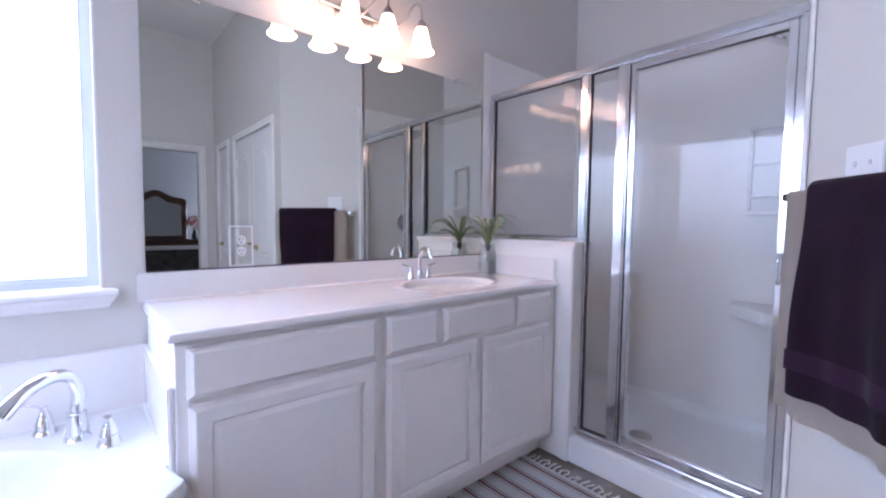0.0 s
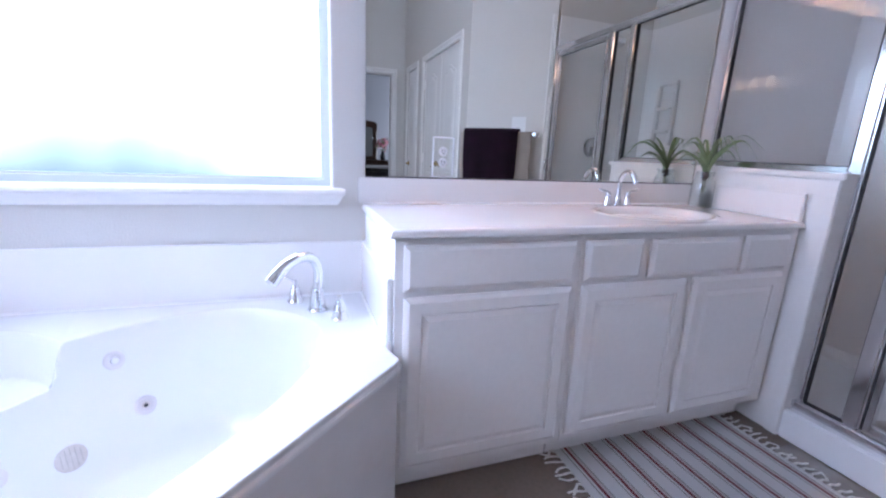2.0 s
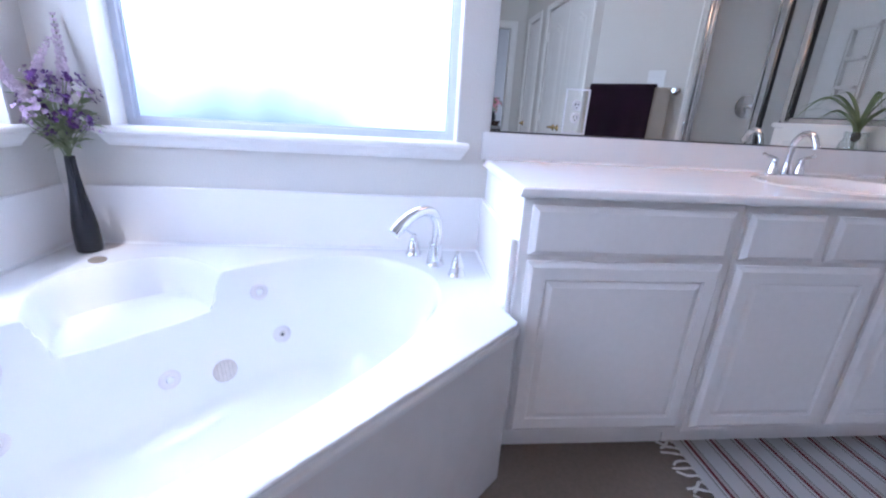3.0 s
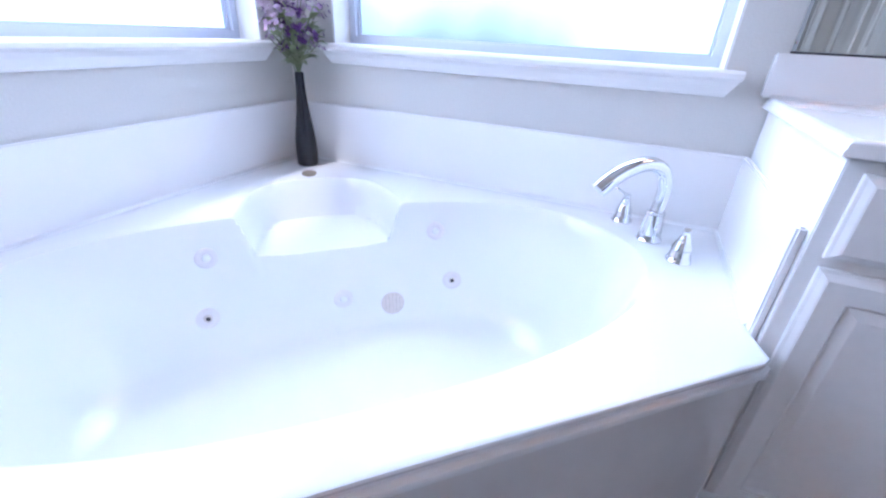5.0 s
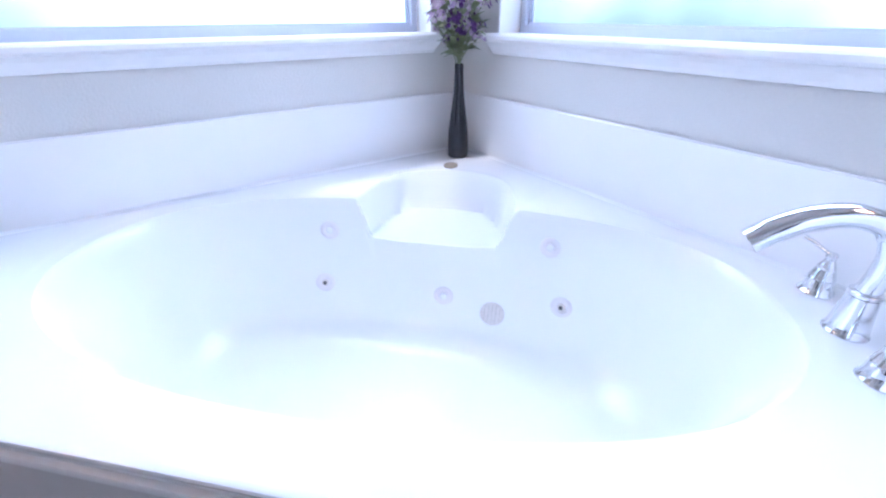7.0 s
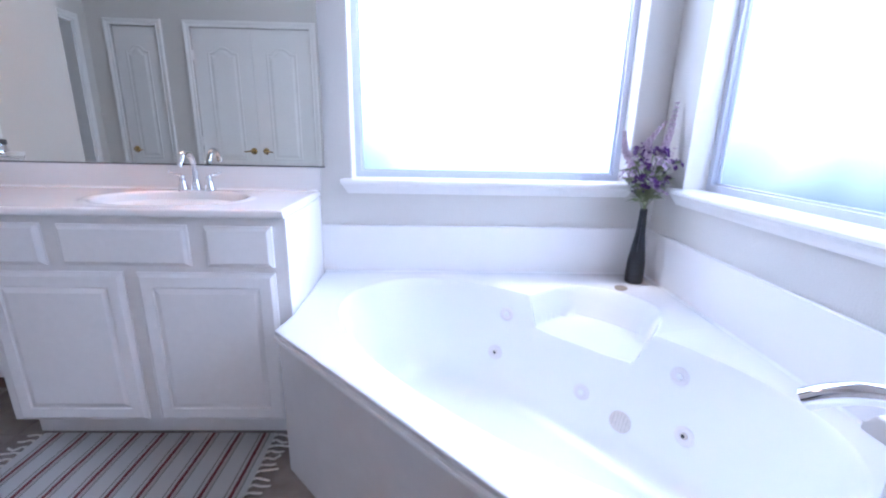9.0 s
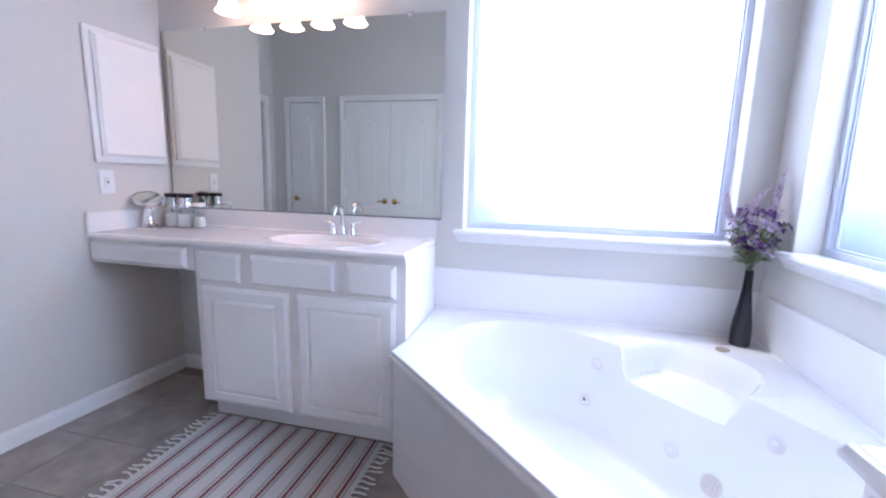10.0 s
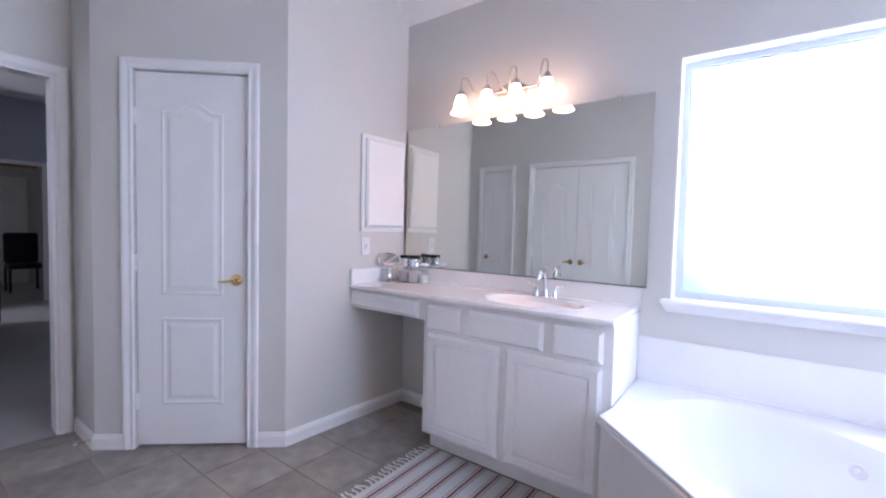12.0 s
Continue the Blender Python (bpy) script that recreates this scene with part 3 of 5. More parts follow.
part("slab", soft_box(-0.475, -0.024, -0.021, -0.002, Z_TOP + 0.001, 0.975, 0.004), MARBLE, b3)
b4 = thing("side_splash", pose(0, 0, 0), "white side splash against the half wall", "backsplash")
part("slab", soft_box(3.034, 3.053, -0.520, -0.023, Z_TOP + 0.001, 0.985, 0.004), MARBLE, b4)


def wall_mirror(name, m, width, height, label):
    """A frameless sheet on a bottom channel, leaning a little back to the wall; local x along the wall, room towards -y."""
    mi = thing(name, m, label, "mirror")
    part("glass", soft_box(0, width, -0.001, 0.001, 0, height, 0), MIRROR, mi, "", False, pose(0, -0.0115, 0.0005, -0.35))
    part("edge_channel", soft_box(0, width, -0.016, -0.0015, -0.0045, -0.0003, 0.0005, 1), DARKEDGE, mi, "dark bottom channel")
    return mi


ma = wall_mirror("wall_mirror", pose(1.455, 0, 0.980), 1.591, 0.934, "large frameless vanity wall mirror with metal clips")
mb = wall_mirror("wall_mirror", pose(0, -2.962, 0.980, 0, 0, 89.8), 1.570, 0.938, "large frameless vanity wall mirror with metal clips")
for p, x in ((ma, 0.165), (ma, 1.395), (mb, 0.26), (mb, 1.41)):
    part("clip", soft_box(x - 0.012, x + 0.012, -0.0115, -0.001, 0.924, 0.946, 0.001, 1), CHROME, p)
part("side_trim", soft_box(-0.010, -0.0005, -0.014, -0.001, 0.0, 0.938, 0.001, 1), NICKEL, mb, "slim metal edge strip")


# ---- corner tub ----
Z_DECK = 0.530
R2 = math.sqrt(0.5)


def uv(u, v):
    """Plan place from the distance u out of the corner along its bisector and v across it."""
    return ((u + v) * R2, (v - u) * R2)


tub = thing("corner_tub", pose(0, 0, 0), "white acrylic corner whirlpool tub with a moulded seat", "bathtub")
TC = 0.955


def bowl_radius(a, grow=0.0):
    """Radius of the bowl's lip from its middle, a measured from +v towards +u."""
    c, s = abs(math.cos(a)), abs(math.sin(a))
    return (((c / 0.725) ** 2.35 + (s / 0.372) ** 2.35) ** (-1 / 2.35)) * (1 + grow)


def smoothstep(a, b, x):
    t = min(1.0, max(0.0, (x - a) / (b - a)))
    return t * t * (3 - 2 * t)


SEAT = 0.408
RECESS = [(0.0, 0.668), (0.16, 0.658), (0.26, 0.634), (0.33, 0.600), (0.40, 0.548), (0.47, 0.500), (0.54, 0.462), (0.64, 0.400)]


def recess_radius(a):
    """Back rim of the seat let into the deck towards the corner of the room; 0 away from it."""
    mid = (a + math.pi / 2 - 0.035 + math.pi) % (2 * math.pi) - math.pi
    if abs(mid) > 0.60:
        return 0.0
    total = 0.0
    for k in range(-4, 5):
        off = min(abs(mid + 0.018 * k), 0.639)
        for (a0, r0), (a1, r1) in zip(RECESS, RECESS[1:]):
            if a0 <= off < a1:
                total += r0 + (r1 - r0) * (off - a0) / (a1 - a0)
    return total / 9


angles = []
for i in range(400):
    angles.append(-math.pi + 2 * math.pi * i / 400)
deck_outline = [(0.002, -0.002), (1.450, -0.002), (1.450, -0.49), (1.472, -0.566), (1.462, -0.584), (0.584, -1.441), (0.566, -1.438), (0.475, -1.420), (0.002, -1.420)]


def deck_hit(a, inset=0.0):
    """Where a ray from the bowl's middle meets the deck's outline."""
    ox, oy = uv(TC, 0)
    dx, dy = math.cos(a) * R2 + math.sin(a) * R2, math.cos(a) * R2 - math.sin(a) * R2
    best = 9.0
    for (x0, y0), (x1, y1) in zip(deck_outline, deck_outline[1:] + deck_outline[:1]):
        ex, ey = x1 - x0, y1 - y0
        den = dx * ey - dy * ex
        if abs(den) < 1e-9:
            continue
        t = ((x0 - ox) * ey - (y0 - oy) * ex) / den
        s = ((x0 - ox) * dy - (y0 - oy) * dx) / den
        if t > 0 and -1e-6 <= s <= 1 + 1e-6:
            best = min(best, t)
    return best - inset


for x, y in deck_outline:
    ox, oy = uv(TC, 0)
    angles.append(math.atan2((x - y) * R2 - TC, (x + y) * R2))
angles = sorted(set(round(a, 6) for a in angles))


def tub_point(a, r, z):
    x, y = uv(TC + r * math.sin(a), r * math.cos(a))
    return (x, y, z)


LIP = [(0.003, -0.034), (0.0, -0.032), (0.0, -0.023), (0.002, -0.0205), (0.011, -0.0195), (0.0125, -0.017), (0.012, -0.012), (0.009, -0.010), (0.008, -0.005), (0.010, -0.0015), (0.015, 0.0), (0.021, 0.0)]
loops = [[tub_point(a, deck_hit(a, inset), Z_DECK + z) for a in angles] for inset, z in LIP]


def out_radius(a):
    """Outer lip: the bowl, or the back of the seat recess."""
    return max(bowl_radius(a) * 1.035, recess_radius(a))


def seat_drop(a, r):
    """How far the seat recess lies under the deck at radius r: a steep rounded wall, then a floor that falls a little to the bowl."""
    d = out_radius(a) - max(r, bowl_radius(a)) - bowl_radius(a) * 0.035
    return (Z_DECK - SEAT - 0.010) * smoothstep(0.0, 0.072, d) + 0.010 * smoothstep(0.05, 0.26, d)


loops.append([tub_point(a, out_radius(a) + 0.018, Z_DECK) for a in angles])
for k in range(15):
    t = (k / 14) ** 1.8
    loop = []
    for a in angles:
        r = out_radius(a) + (bowl_radius(a) - out_radius(a)) * t
        loop.append(tub_point(a, r, Z_DECK - 0.003 - 0.003 * t - seat_drop(a, r)))
    loops.append(loop)
for f, z in ((0.992, 0.986), (0.98, 0.955), (0.965, 0.90), (0.945, 0.80), (0.925, 0.68), (0.905, 0.56), (0.885, 0.44), (0.86, 0.32), (0.825, 0.215), (0.78, 0.13), (0.72, 0.072), (0.64, 0.035), (0.52, 0.014), (0.36, 0.004), (0.18, 0.0), (0.03, 0.0)):
    loop = []
    for a in angles:
        top = Z_DECK - 0.006
        lid = top - seat_drop(a, 0.0)
        h = 0.105 + (top - 0.105) * z
        soft = 0.06 * seat_drop(a, 0.0)
        h = min(h, lid) - soft * math.exp(-((h - lid) / 0.03) ** 2)
        loop.append(tub_point(a, bowl_radius(a) * f, h))
    loops.append(loop)
bm = bmesh.new()
rings(bm, loops, True, False, True)
part("shell", bm, ACRYLIC, tub, "", True)
# apron panel below the lip
bm = prism([(0.004, -0.004), (1.446, -0.004), (1.446, -0.50), (1.458, -0.570), (0.570, -1.428), (0.476, -1.414), (0.004, -1.414)], 0.001, Z_DECK - 0.0345)
bm.normal_update()
bmesh.ops.delete(bm, geom=[f for f in bm.faces if abs(f.normal.z) > 0.5], context="FACES")
part("apron", bm, APRON, tub, "plain pale apron panel")


def on_bowl(v, z, side=-1):
    """A place on the bowl's back wall and the way it faces, from v and the height."""
    top = Z_DECK - 0.006
    best = None
    for i in range(600):
        a = side * math.pi * i / 600
        r = bowl_radius(a) * 0.9
        if abs(r * math.cos(a) - v) < 0.006:
            best = a
            break
    prof = [(0.98, 0.955), (0.945, 0.80), (0.925, 0.68), (0.905, 0.56), (0.885, 0.44), (0.86, 0.32), (0.825, 0.215)]
    tz = (z - 0.105) / (top - 0.105)
    for (f0, z0), (f1, z1) in zip(prof, prof[1:]):
        if z1 <= tz <= z0:
            f = f0 + (f1 - f0) * (tz - z0) / (z1 - z0)
            slope = (f0 - f1) * bowl_radius(best) / ((z0 - z1) * (top - 0.105))
            break
    r = bowl_radius(best)
    p = Vector(tub_point(best, r * f, z))
    q = (Vector(tub_point(best + 0.02, bowl_radius(best + 0.02) * f, z)) - Vector(tub_point(best - 0.02, bowl_radius(best - 0.02) * f, z))).normalized()
    n = q.cross(Vector((0, 0, 1)))
    mid = Vector((*uv(TC, 0), z))
    if n.dot(mid - p) < 0:
        n = -n
    n = (n + Vector((0, 0, slope))).normalized()
    return p, n


def facing(p, n):
    return Matrix.Translation(p) @ n.to_track_quat("Z", "Y").to_matrix().to_4x4()


def jet(v, z, r=0.030, kind="jet", hole=True, dark=True):
    p, n = on_bowl(v, z)
    m = facing(p, n)
    j = part(kind, moved(lathe([(r, -0.004), (r * 0.99, 0.001), (r * 0.9, 0.003), (r * 0.55, 0.0045), (r * 0.42, 0.003), (r * 0.38, 0.0035)], 32), m), JETRING if hole else BEIGEJET, tub, "pale biscuit whirlpool jet ring" if hole else "biscuit suction cover", True)
    if hole:
        part("nozzle", moved(lathe([(r * 0.36, 0.002), (r * 0.34, 0.007), (r * 0.16, 0.009)], 20), m), BEIGEJET if dark else ACRYLIC, j, "", True)
        if dark:
            part("hole", moved(lathe([(r * 0.19, 0.006), (r * 0.19, 0.0095)], 12), m), SLOT, j)
    else:
        for i in range(5):
            k = (i - 2) * r * 0.3
            h = math.sqrt(max(0.0, (r * 0.8) ** 2 - k * k))
            part("slot", moved(soft_box(k - r * 0.03, k + r * 0.03, -h, h, 0.0020, 0.0052, 0), m), STEEL, j)
    return j


jet(0.390, 0.278), jet(-0.330, 0.268), jet(0.045, 0.245, 0.030, "jet", True, False)
jet(0.205, 0.212, 0.037, "suction_cover", False)
jet(0.318, 0.438, 0.028, "jet", True, False), jet(-0.285, 0.432, 0.028, "jet", True, False)
part("overflow", moved(lathe([(0.025, -0.002), (0.025, 0.003), (0.018, 0.005), (0.004, 0.005)], 28), facing(Vector((*uv(0.266, 0.006), Z_DECK - 0.0015)), Vector((0.10, -0.10, 1)).normalized())), BRONZE, tub, "dull bronze overflow button", True)

# surround panels on the walls over the deck, each with a caulk bead along its foot
for a, p, q, n in (((0.012, 1.455, -0.012, -0.001), (0.013, -0.012), (1.440, -0.012), (0, -1)), ((0.001, 0.012, -1.4205, -0.0005), (0.012, -1.415), (0.012, -0.013), (1, 0)), ((1.441, 1.4562, -0.505, -0.0125), (1.441, -0.48), (1.441, -0.013), (-1, 0))):
    s = thing("tub_surround", pose(0, 0, 0), "white cultured-marble splash panel over the tub deck", "splash panel")
    part("panel", soft_box(*a, Z_DECK - 0.02, 0.738, 0.004, 3), MARBLE, s)
    caulk(p, q, n, Z_DECK, s)


# ---- faucets ----
def tub_faucet(base, toward, handles):
    f = thing("tub_faucet", pose(*base, Z_DECK, 0, 0, math.degrees(math.atan2(toward[1] - base[1], toward[0] - base[0]))), "chrome arched roman tub spout on the tub deck", "faucet", "tub filler")
    b = part("base", lathe([(0.031, 0), (0.032, 0.003), (0.0305, 0.006), (0.029, 0.008), (0.0275, 0.020), (0.0235, 0.048), (0.0205, 0.070)], 36), CHROME, f, "", True)
    part("collar", lathe([(0.0205, 0.0705), (0.0225, 0.072), (0.0230, 0.075), (0.0225, 0.078), (0.0205, 0.0795)], 36), CHROME, b, "raised ring under the spout", True)
    pts = smooth_path([(0.0, 0, 0.078), (-0.005, 0, 0.112), (-0.002, 0, 0.150), (0.018, 0, 0.184), (0.060, 0, 0.199), (0.108, 0, 0.190), (0.150, 0, 0.166), (0.180, 0, 0.140)], 8)
    part("spout", tube(pts, lambda t: 0.0165 + 0.0040 * smoothstep(0.35, 0.9, t), 24), CHROME, f, "", True)
    for hx, hy, turn, reach in handles:
        h = thing("faucet_handle", pose(hx, hy, Z_DECK, 0, 0, turn), "chrome bell-shaped lever handle on the tub deck", "faucet handle", "tub filler")
        part("base", lathe([(0.0275, 0), (0.0285, 0.002), (0.0275, 0.005), (0.0255, 0.007), (0.0235, 0.018), (0.0205, 0.030)], 32), CHROME, h, "", True)
        k = part("bell", lathe([(0.0205, 0.0305), (0.0215, 0.032), (0.0205, 0.034), (0.0165, 0.046), (0.0145, 0.050), (0.0150, 0.052), (0.0115, 0.060), (0.0085, 0.066), (0.0080, 0.072), (0.0095, 0.075), (0.0080, 0.080)], 32), CHROME, h, "", True)
        part("lever", tube(smooth_path([(0.000, 0, 0.077), (reach * 0.25, 0, 0.082), (reach * 0.62, 0, 0.077 + reach * 0.31), (reach, 0, 0.077 + reach * 0.45)], 6), lambda t: 0.0050 + 0.0035 * t, 14, 0.5), CHROME, k, "", True)


tub_faucet((1.270, -0.160), (1.104, -0.292), [(1.198, -0.062, 190, 0.048), (1.336, -0.255, -100, 0.026)])


def sink_faucet(m):
    f = thing("sink_faucet", m, "chrome two-handle gooseneck faucet on the vanity top", "faucet", "sink faucets")
    part("plate", moved(lathe([(0.030, 0), (0.030, 0.004), (0.026, 0.008)], 32), Matrix.Diagonal((2.6, 0.85, 1, 1))), CHROME, f, "", True)
    part("base", lathe([(0.019, 0.006), (0.018, 0.02), (0.013, 0.04), (0.012, 0.045)], 24), CHROME, f, "", True)
    part("spout", tube(smooth_path([(0, 0, 0.03), (0, 0, 0.085), (0, -0.004, 0.118), (0, -0.030, 0.148), (0, -0.066, 0.146), (0, -0.088, 0.118), (0, -0.092, 0.104)], 8), 0.0105, 18), CHROME, f, "", True)
    for s in (-1, 1):
        h = part("handle", lathe([(0.020, 0.006), (0.019, 0.012), (0.013, 0.035), (0.011, 0.048), (0.012, 0.052), (0.009, 0.060)], 24, s * 0.052), CHROME, f, "", True)
        part("lever", tube(smooth_path([(s * 0.050, 0, 0.056), (s * 0.064, 0, 0.062), (s * 0.085, 0, 0.066), (s * 0.102, 0, 0.074)], 5), lambda t: 0.0065 - 0.001 * t, 12), CHROME, h, "", True)
    return f


sink_faucet(pose(2.545, -0.085, Z_TOP + 0.0005))
sink_faucet(pose(0.075, -1.885, Z_TOP + 0.0005, 0, 0, 90))


# ---- vanity lights ----
def vanity_light(m):
    """A four-shade bar; local x along the wall, room towards -y, z at the back bar."""
    v = thing("vanity_light", m, "brushed nickel four-light vanity fixture with lit opal bell shades", "wall light", "vanity lights")
    part("backplate", moved(lathe([(0.060, 0), (0.060, 0.006), (0.052, 0.014), (0.02, 0.018)], 36), pose(0, -0.001, 0, 90) @ Matrix.Diagonal((1.6, 0.9, 1, 1))), NICKEL, v, "", True)
    part("bar", tube([(-0.20, -0.035, 0.0), (0.20, -0.035, 0.0)], 0.008, 14), NICKEL, v, "", True)
    part("stem", tube([(0, -0.012, 0), (0, -0.035, 0)], 0.010, 14), NICKEL, v, "", True)
    for i in range(4):
        x = (i - 1.5) * 0.182
        x0 = x - math.copysign(0.100, x)
        d = x - x0
        a = part("arm", tube(smooth_path([(x0, -0.035, 0.0), (x0 + d * 0.18, -0.062, -0.006), (x0 + d * 0.42, -0.095, 0.030), (x0 + d * 0.60, -0.116, 0.078), (x0 + d * 0.82, -0.128, 0.094), (x, -0.132, 0.072), (x, -0.132, 0.018)], 7), 0.0045, 10), NICKEL, v, "", True)
        part("socket_cup", lathe([(0.007, 0.024), (0.013, 0.018), (0.023, 0.003), (0.027, -0.008), (0.026, -0.012)], 24, x, -0.132, 0.0), NICKEL, a, "", True)
        prof = [(0.023, -0.009), (0.028, -0.020), (0.034, -0.046), (0.038, -0.074), (0.044, -0.096), (0.053, -0.110), (0.060, -0.115), (0.058, -0.117), (0.051, -0.110), (0.041, -0.095), (0.036, -0.074), (0.031, -0.046), (0.025, -0.020)]
        part("bulb", lathe([(0.011, -0.015), (0.018, -0.035), (0.021, -0.052), (0.015, -0.070), (0.004, -0.076)], 18, x, -0.132, 0.0), BULB, v, "lit bulb", True)
        part("shade", lathe(prof, 36, x, -0.132, 0.0, False, False), SHADE, v, "lit opal glass bell shade", True)
    return v


vanity_light(pose(2.235, 0, 2.052))
vanity_light(pose(0, -2.165, 2.052, 0, 0, 90))


# ---- shower ----
GX = 3.115
SY1, SY0 = -0.008, SHOWER_S + 0.012
bm = soft_box(3.058, 3.175, -0.610, -0.001, 0.001, 1.045, 0.002)
structure("half_wall", bm, TRIM, "white half wall between vanity and shower", "half wall")
bm = soft_box(3.044, 3.190, -0.626, -0.014, 1.046, 1.068, 0.004)
structure("half_wall_cap", bm, TRIM, "white cap on the half wall", "trim")
bm = merged(soft_box(3.0535, 3.0575, -0.607, -0.560, 0.002, 0.9898, 0, 1), soft_box(3.0535, 3.0575, -0.607, -0.023, 0.990, 1.044, 0, 1))
structure("half_wall_trim", bm, TRIM, "white flat trim on the half wall", "trim")
bm = soft_box(3.060, 3.195, SY0 - 0.01, -0.6105, 0.001, 0.128, 0.006)
structure("shower_curb", bm, ACRYLIC, "white shower curb", "curb")

pan = thing("shower_pan", pose(0, 0, 0), "white acrylic shower pan with a round metal drain", "shower pan")
bm = bmesh.new()
n = 40
cx, cy = 3.50, -0.765
loops = []
for f, z in ((1.0, 0.125), (0.985, 0.09), (0.95, 0.068), (0.9, 0.062), (0.5, 0.056), (0.12, 0.050)):
    loop = []
    for i in range(n):
        a = 2 * math.pi * i / n + math.pi / 4
        c, s = math.cos(a), math.sin(a)
        k = 1 / max(abs(c), abs(s))
        x, y = c * k, s * k
        if f < 0.5:
            x, y = c, s
        x = cx + (x * f) * (0.480 if x > 0 else 0.322)
        y = cy + (y * f) * (0.745 if y > 0 else 0.670)
        loop.append((x, y, z))
    loops.append(loop)
rings(bm, loops, True, False, True)
part("pan", bm, ACRYLIC, pan, "", True)
dr = part("drain", lathe([(0.055, 0.0), (0.055, 0.004), (0.045, 0.006), (0.01, 0.006)], 32, 3.50, -0.765, 0.0505), NICKEL, pan, "round metal drain grate", True)

sur = thing("shower_surround", pose(0, 0, 0), "white moulded shower surround with shelves and a corner seat", "shower surround")
part("back_panel", soft_box(SHOWER_E - 0.014, SHOWER_E - 0.001, SY0 + 0.001, -0.0155, 0.10, 2.11, 0.003), SURROUND, sur)
part("side_panel", soft_box(3.062, SHOWER_E - 0.001, -0.015, -0.001, 1.0685, 2.11, 0.004), SURROUND, sur)
part("side_panel", soft_box(3.176, SHOWER_E - 0.0145, -0.015, -0.001, 0.10, 1.068, 0.003), SURROUND, sur)
part("side_panel", soft_box(3.12, SHOWER_E - 0.0145, SHOWER_S + 0.001, SHOWER_S + 0.014, 0.10, 2.11, 0.003), SURROUND, sur)
part("edge_trim", soft_box(3.046, 3.090, -0.019, -0.0155, 1.07, 2.113, 0.0015, 1), TRIM, sur)
part("edge_trim", soft_box(3.060, 3.104, SHOWER_S - 0.002, SHOWER_S + 0.008, 0.0, 2.113, 0.0015, 1), TRIM, sur)
# shelf tower on the back wall
TX = SHOWER_E - 0.0145
part("shelf_tower", soft_box(TX - 0.010, TX, -1.218, -1.082, 1.245, 1.665, 0.004, 2), SURROUND, sur)
for y0, y1, z0, z1 in ((-1.240, -1.2185, 1.235, 1.655), (-1.0815, -1.060, 1.235, 1.655), (-1.240, -1.060, 1.6555, 1.685), (-1.240, -1.060, 1.205, 1.2345)):
    part("shelf_rail", soft_box(TX - 0.048, TX, y0, y1, z0, z1, 0.010, 3), SURROUND, sur, "", True)
for z in (1.30, 1.47):
    part("shelf", soft_box(TX - 0.066, TX - 0.0105, -1.217, -1.083, z, z + 0.020, 0.008, 3), SURROUND, sur, "", True)
part("soap_shelf", soft_box(SHOWER_E - 0.080, SHOWER_E - 0.0145, -1.25, -1.05, 1.13, 1.165, 0.014, 4), SURROUND, sur, "", True)
part("seat", prism([(SHOWER_E - 0.015, SY0 + 0.02), (SHOWER_E - 0.015, -1.02), (SHOWER_E - 0.20, -1.05), (SHOWER_E - 0.34, -1.22), (SHOWER_E - 0.36, SY0 + 0.02)], 0.70, 0.755, 0.008), SURROUND, sur)

enc = thing("shower_enclosure", pose(0, 0, 0), "chrome framed glass shower enclosure with a hinged door", "shower enclosure")


def rail(y0, y1, z0, z1, x0=-0.016, x1=0.016, mat=SATIN, name="rail", parent=None):
    return part(name, soft_box(GX + x0, GX + x1, y0, y1, z0, z1, 0.008, 4), mat, parent or enc, "", True)


rail(-1.424, SY1 - 0.012, 1.848, 1.886, -0.02, 0.02, name="header")
rail(-0.046, SY1 - 0.012, 1.0685, 1.8475, name="jamb")
rail(-0.598, -0.0465, 1.0685, 1.094)
rail(-0.645, -0.5985, 1.0685, 1.8475, -0.02, 0.02, name="post")
rail(-0.642, -0.627, 0.168, 1.0675, -0.014, 0.014, name="post")
rail(-0.828, -0.776, 0.168, 1.8475, -0.02, 0.02, name="post")
rail(-1.424, -1.394, 0.168, 1.8475, -0.022, 0.022, name="jamb")
rail(-1.424, -0.6115, 0.1285, 0.1675, -0.024, 0.024, name="track")
for y0, y1, z0, z1 in ((-0.592, -0.052, 1.096, 1.846), (-0.774, -0.649, 0.170, 1.846)):
    g = part("pane", soft_box(GX - 0.003, GX + 0.003, y0, y1, z0, z1, 0), GLASS, enc, "clear glass")
    for a, b, c, d in ((y0 - 0.004, y0, z0, z1), (y1, y1 + 0.004, z0, z1), (y0, y1, z1, z1 + 0.004), (y0, y1, z0 - 0.004, z0)):
        part("gasket", soft_box(GX - 0.010, GX + 0.010, a, b, c, d, 0), DARKEDGE, g)
dr = part("door", merged(soft_box(GX - 0.013, GX + 0.013, -0.857, -0.836, 0.176, 1.840, 0.003), soft_box(GX - 0.013, GX + 0.013, -1.391, -1.367, 0.176, 1.840, 0.003), soft_box(GX - 0.013, GX + 0.013, -1.3665, -0.8575, 1.815, 1.840, 0.003), soft_box(GX - 0.013, GX + 0.013, -1.3665, -0.8575, 0.176, 0.204, 0.003)), SATIN, enc, "chrome door frame")
part("pane", moved(soft_box(-0.003, 0.003, -0.252, 0.252, 0.206, 1.813, 0), pose(GX, -1.112, 0, 0, 0, 2.4)), DOORGLASS, dr, "clear glass")
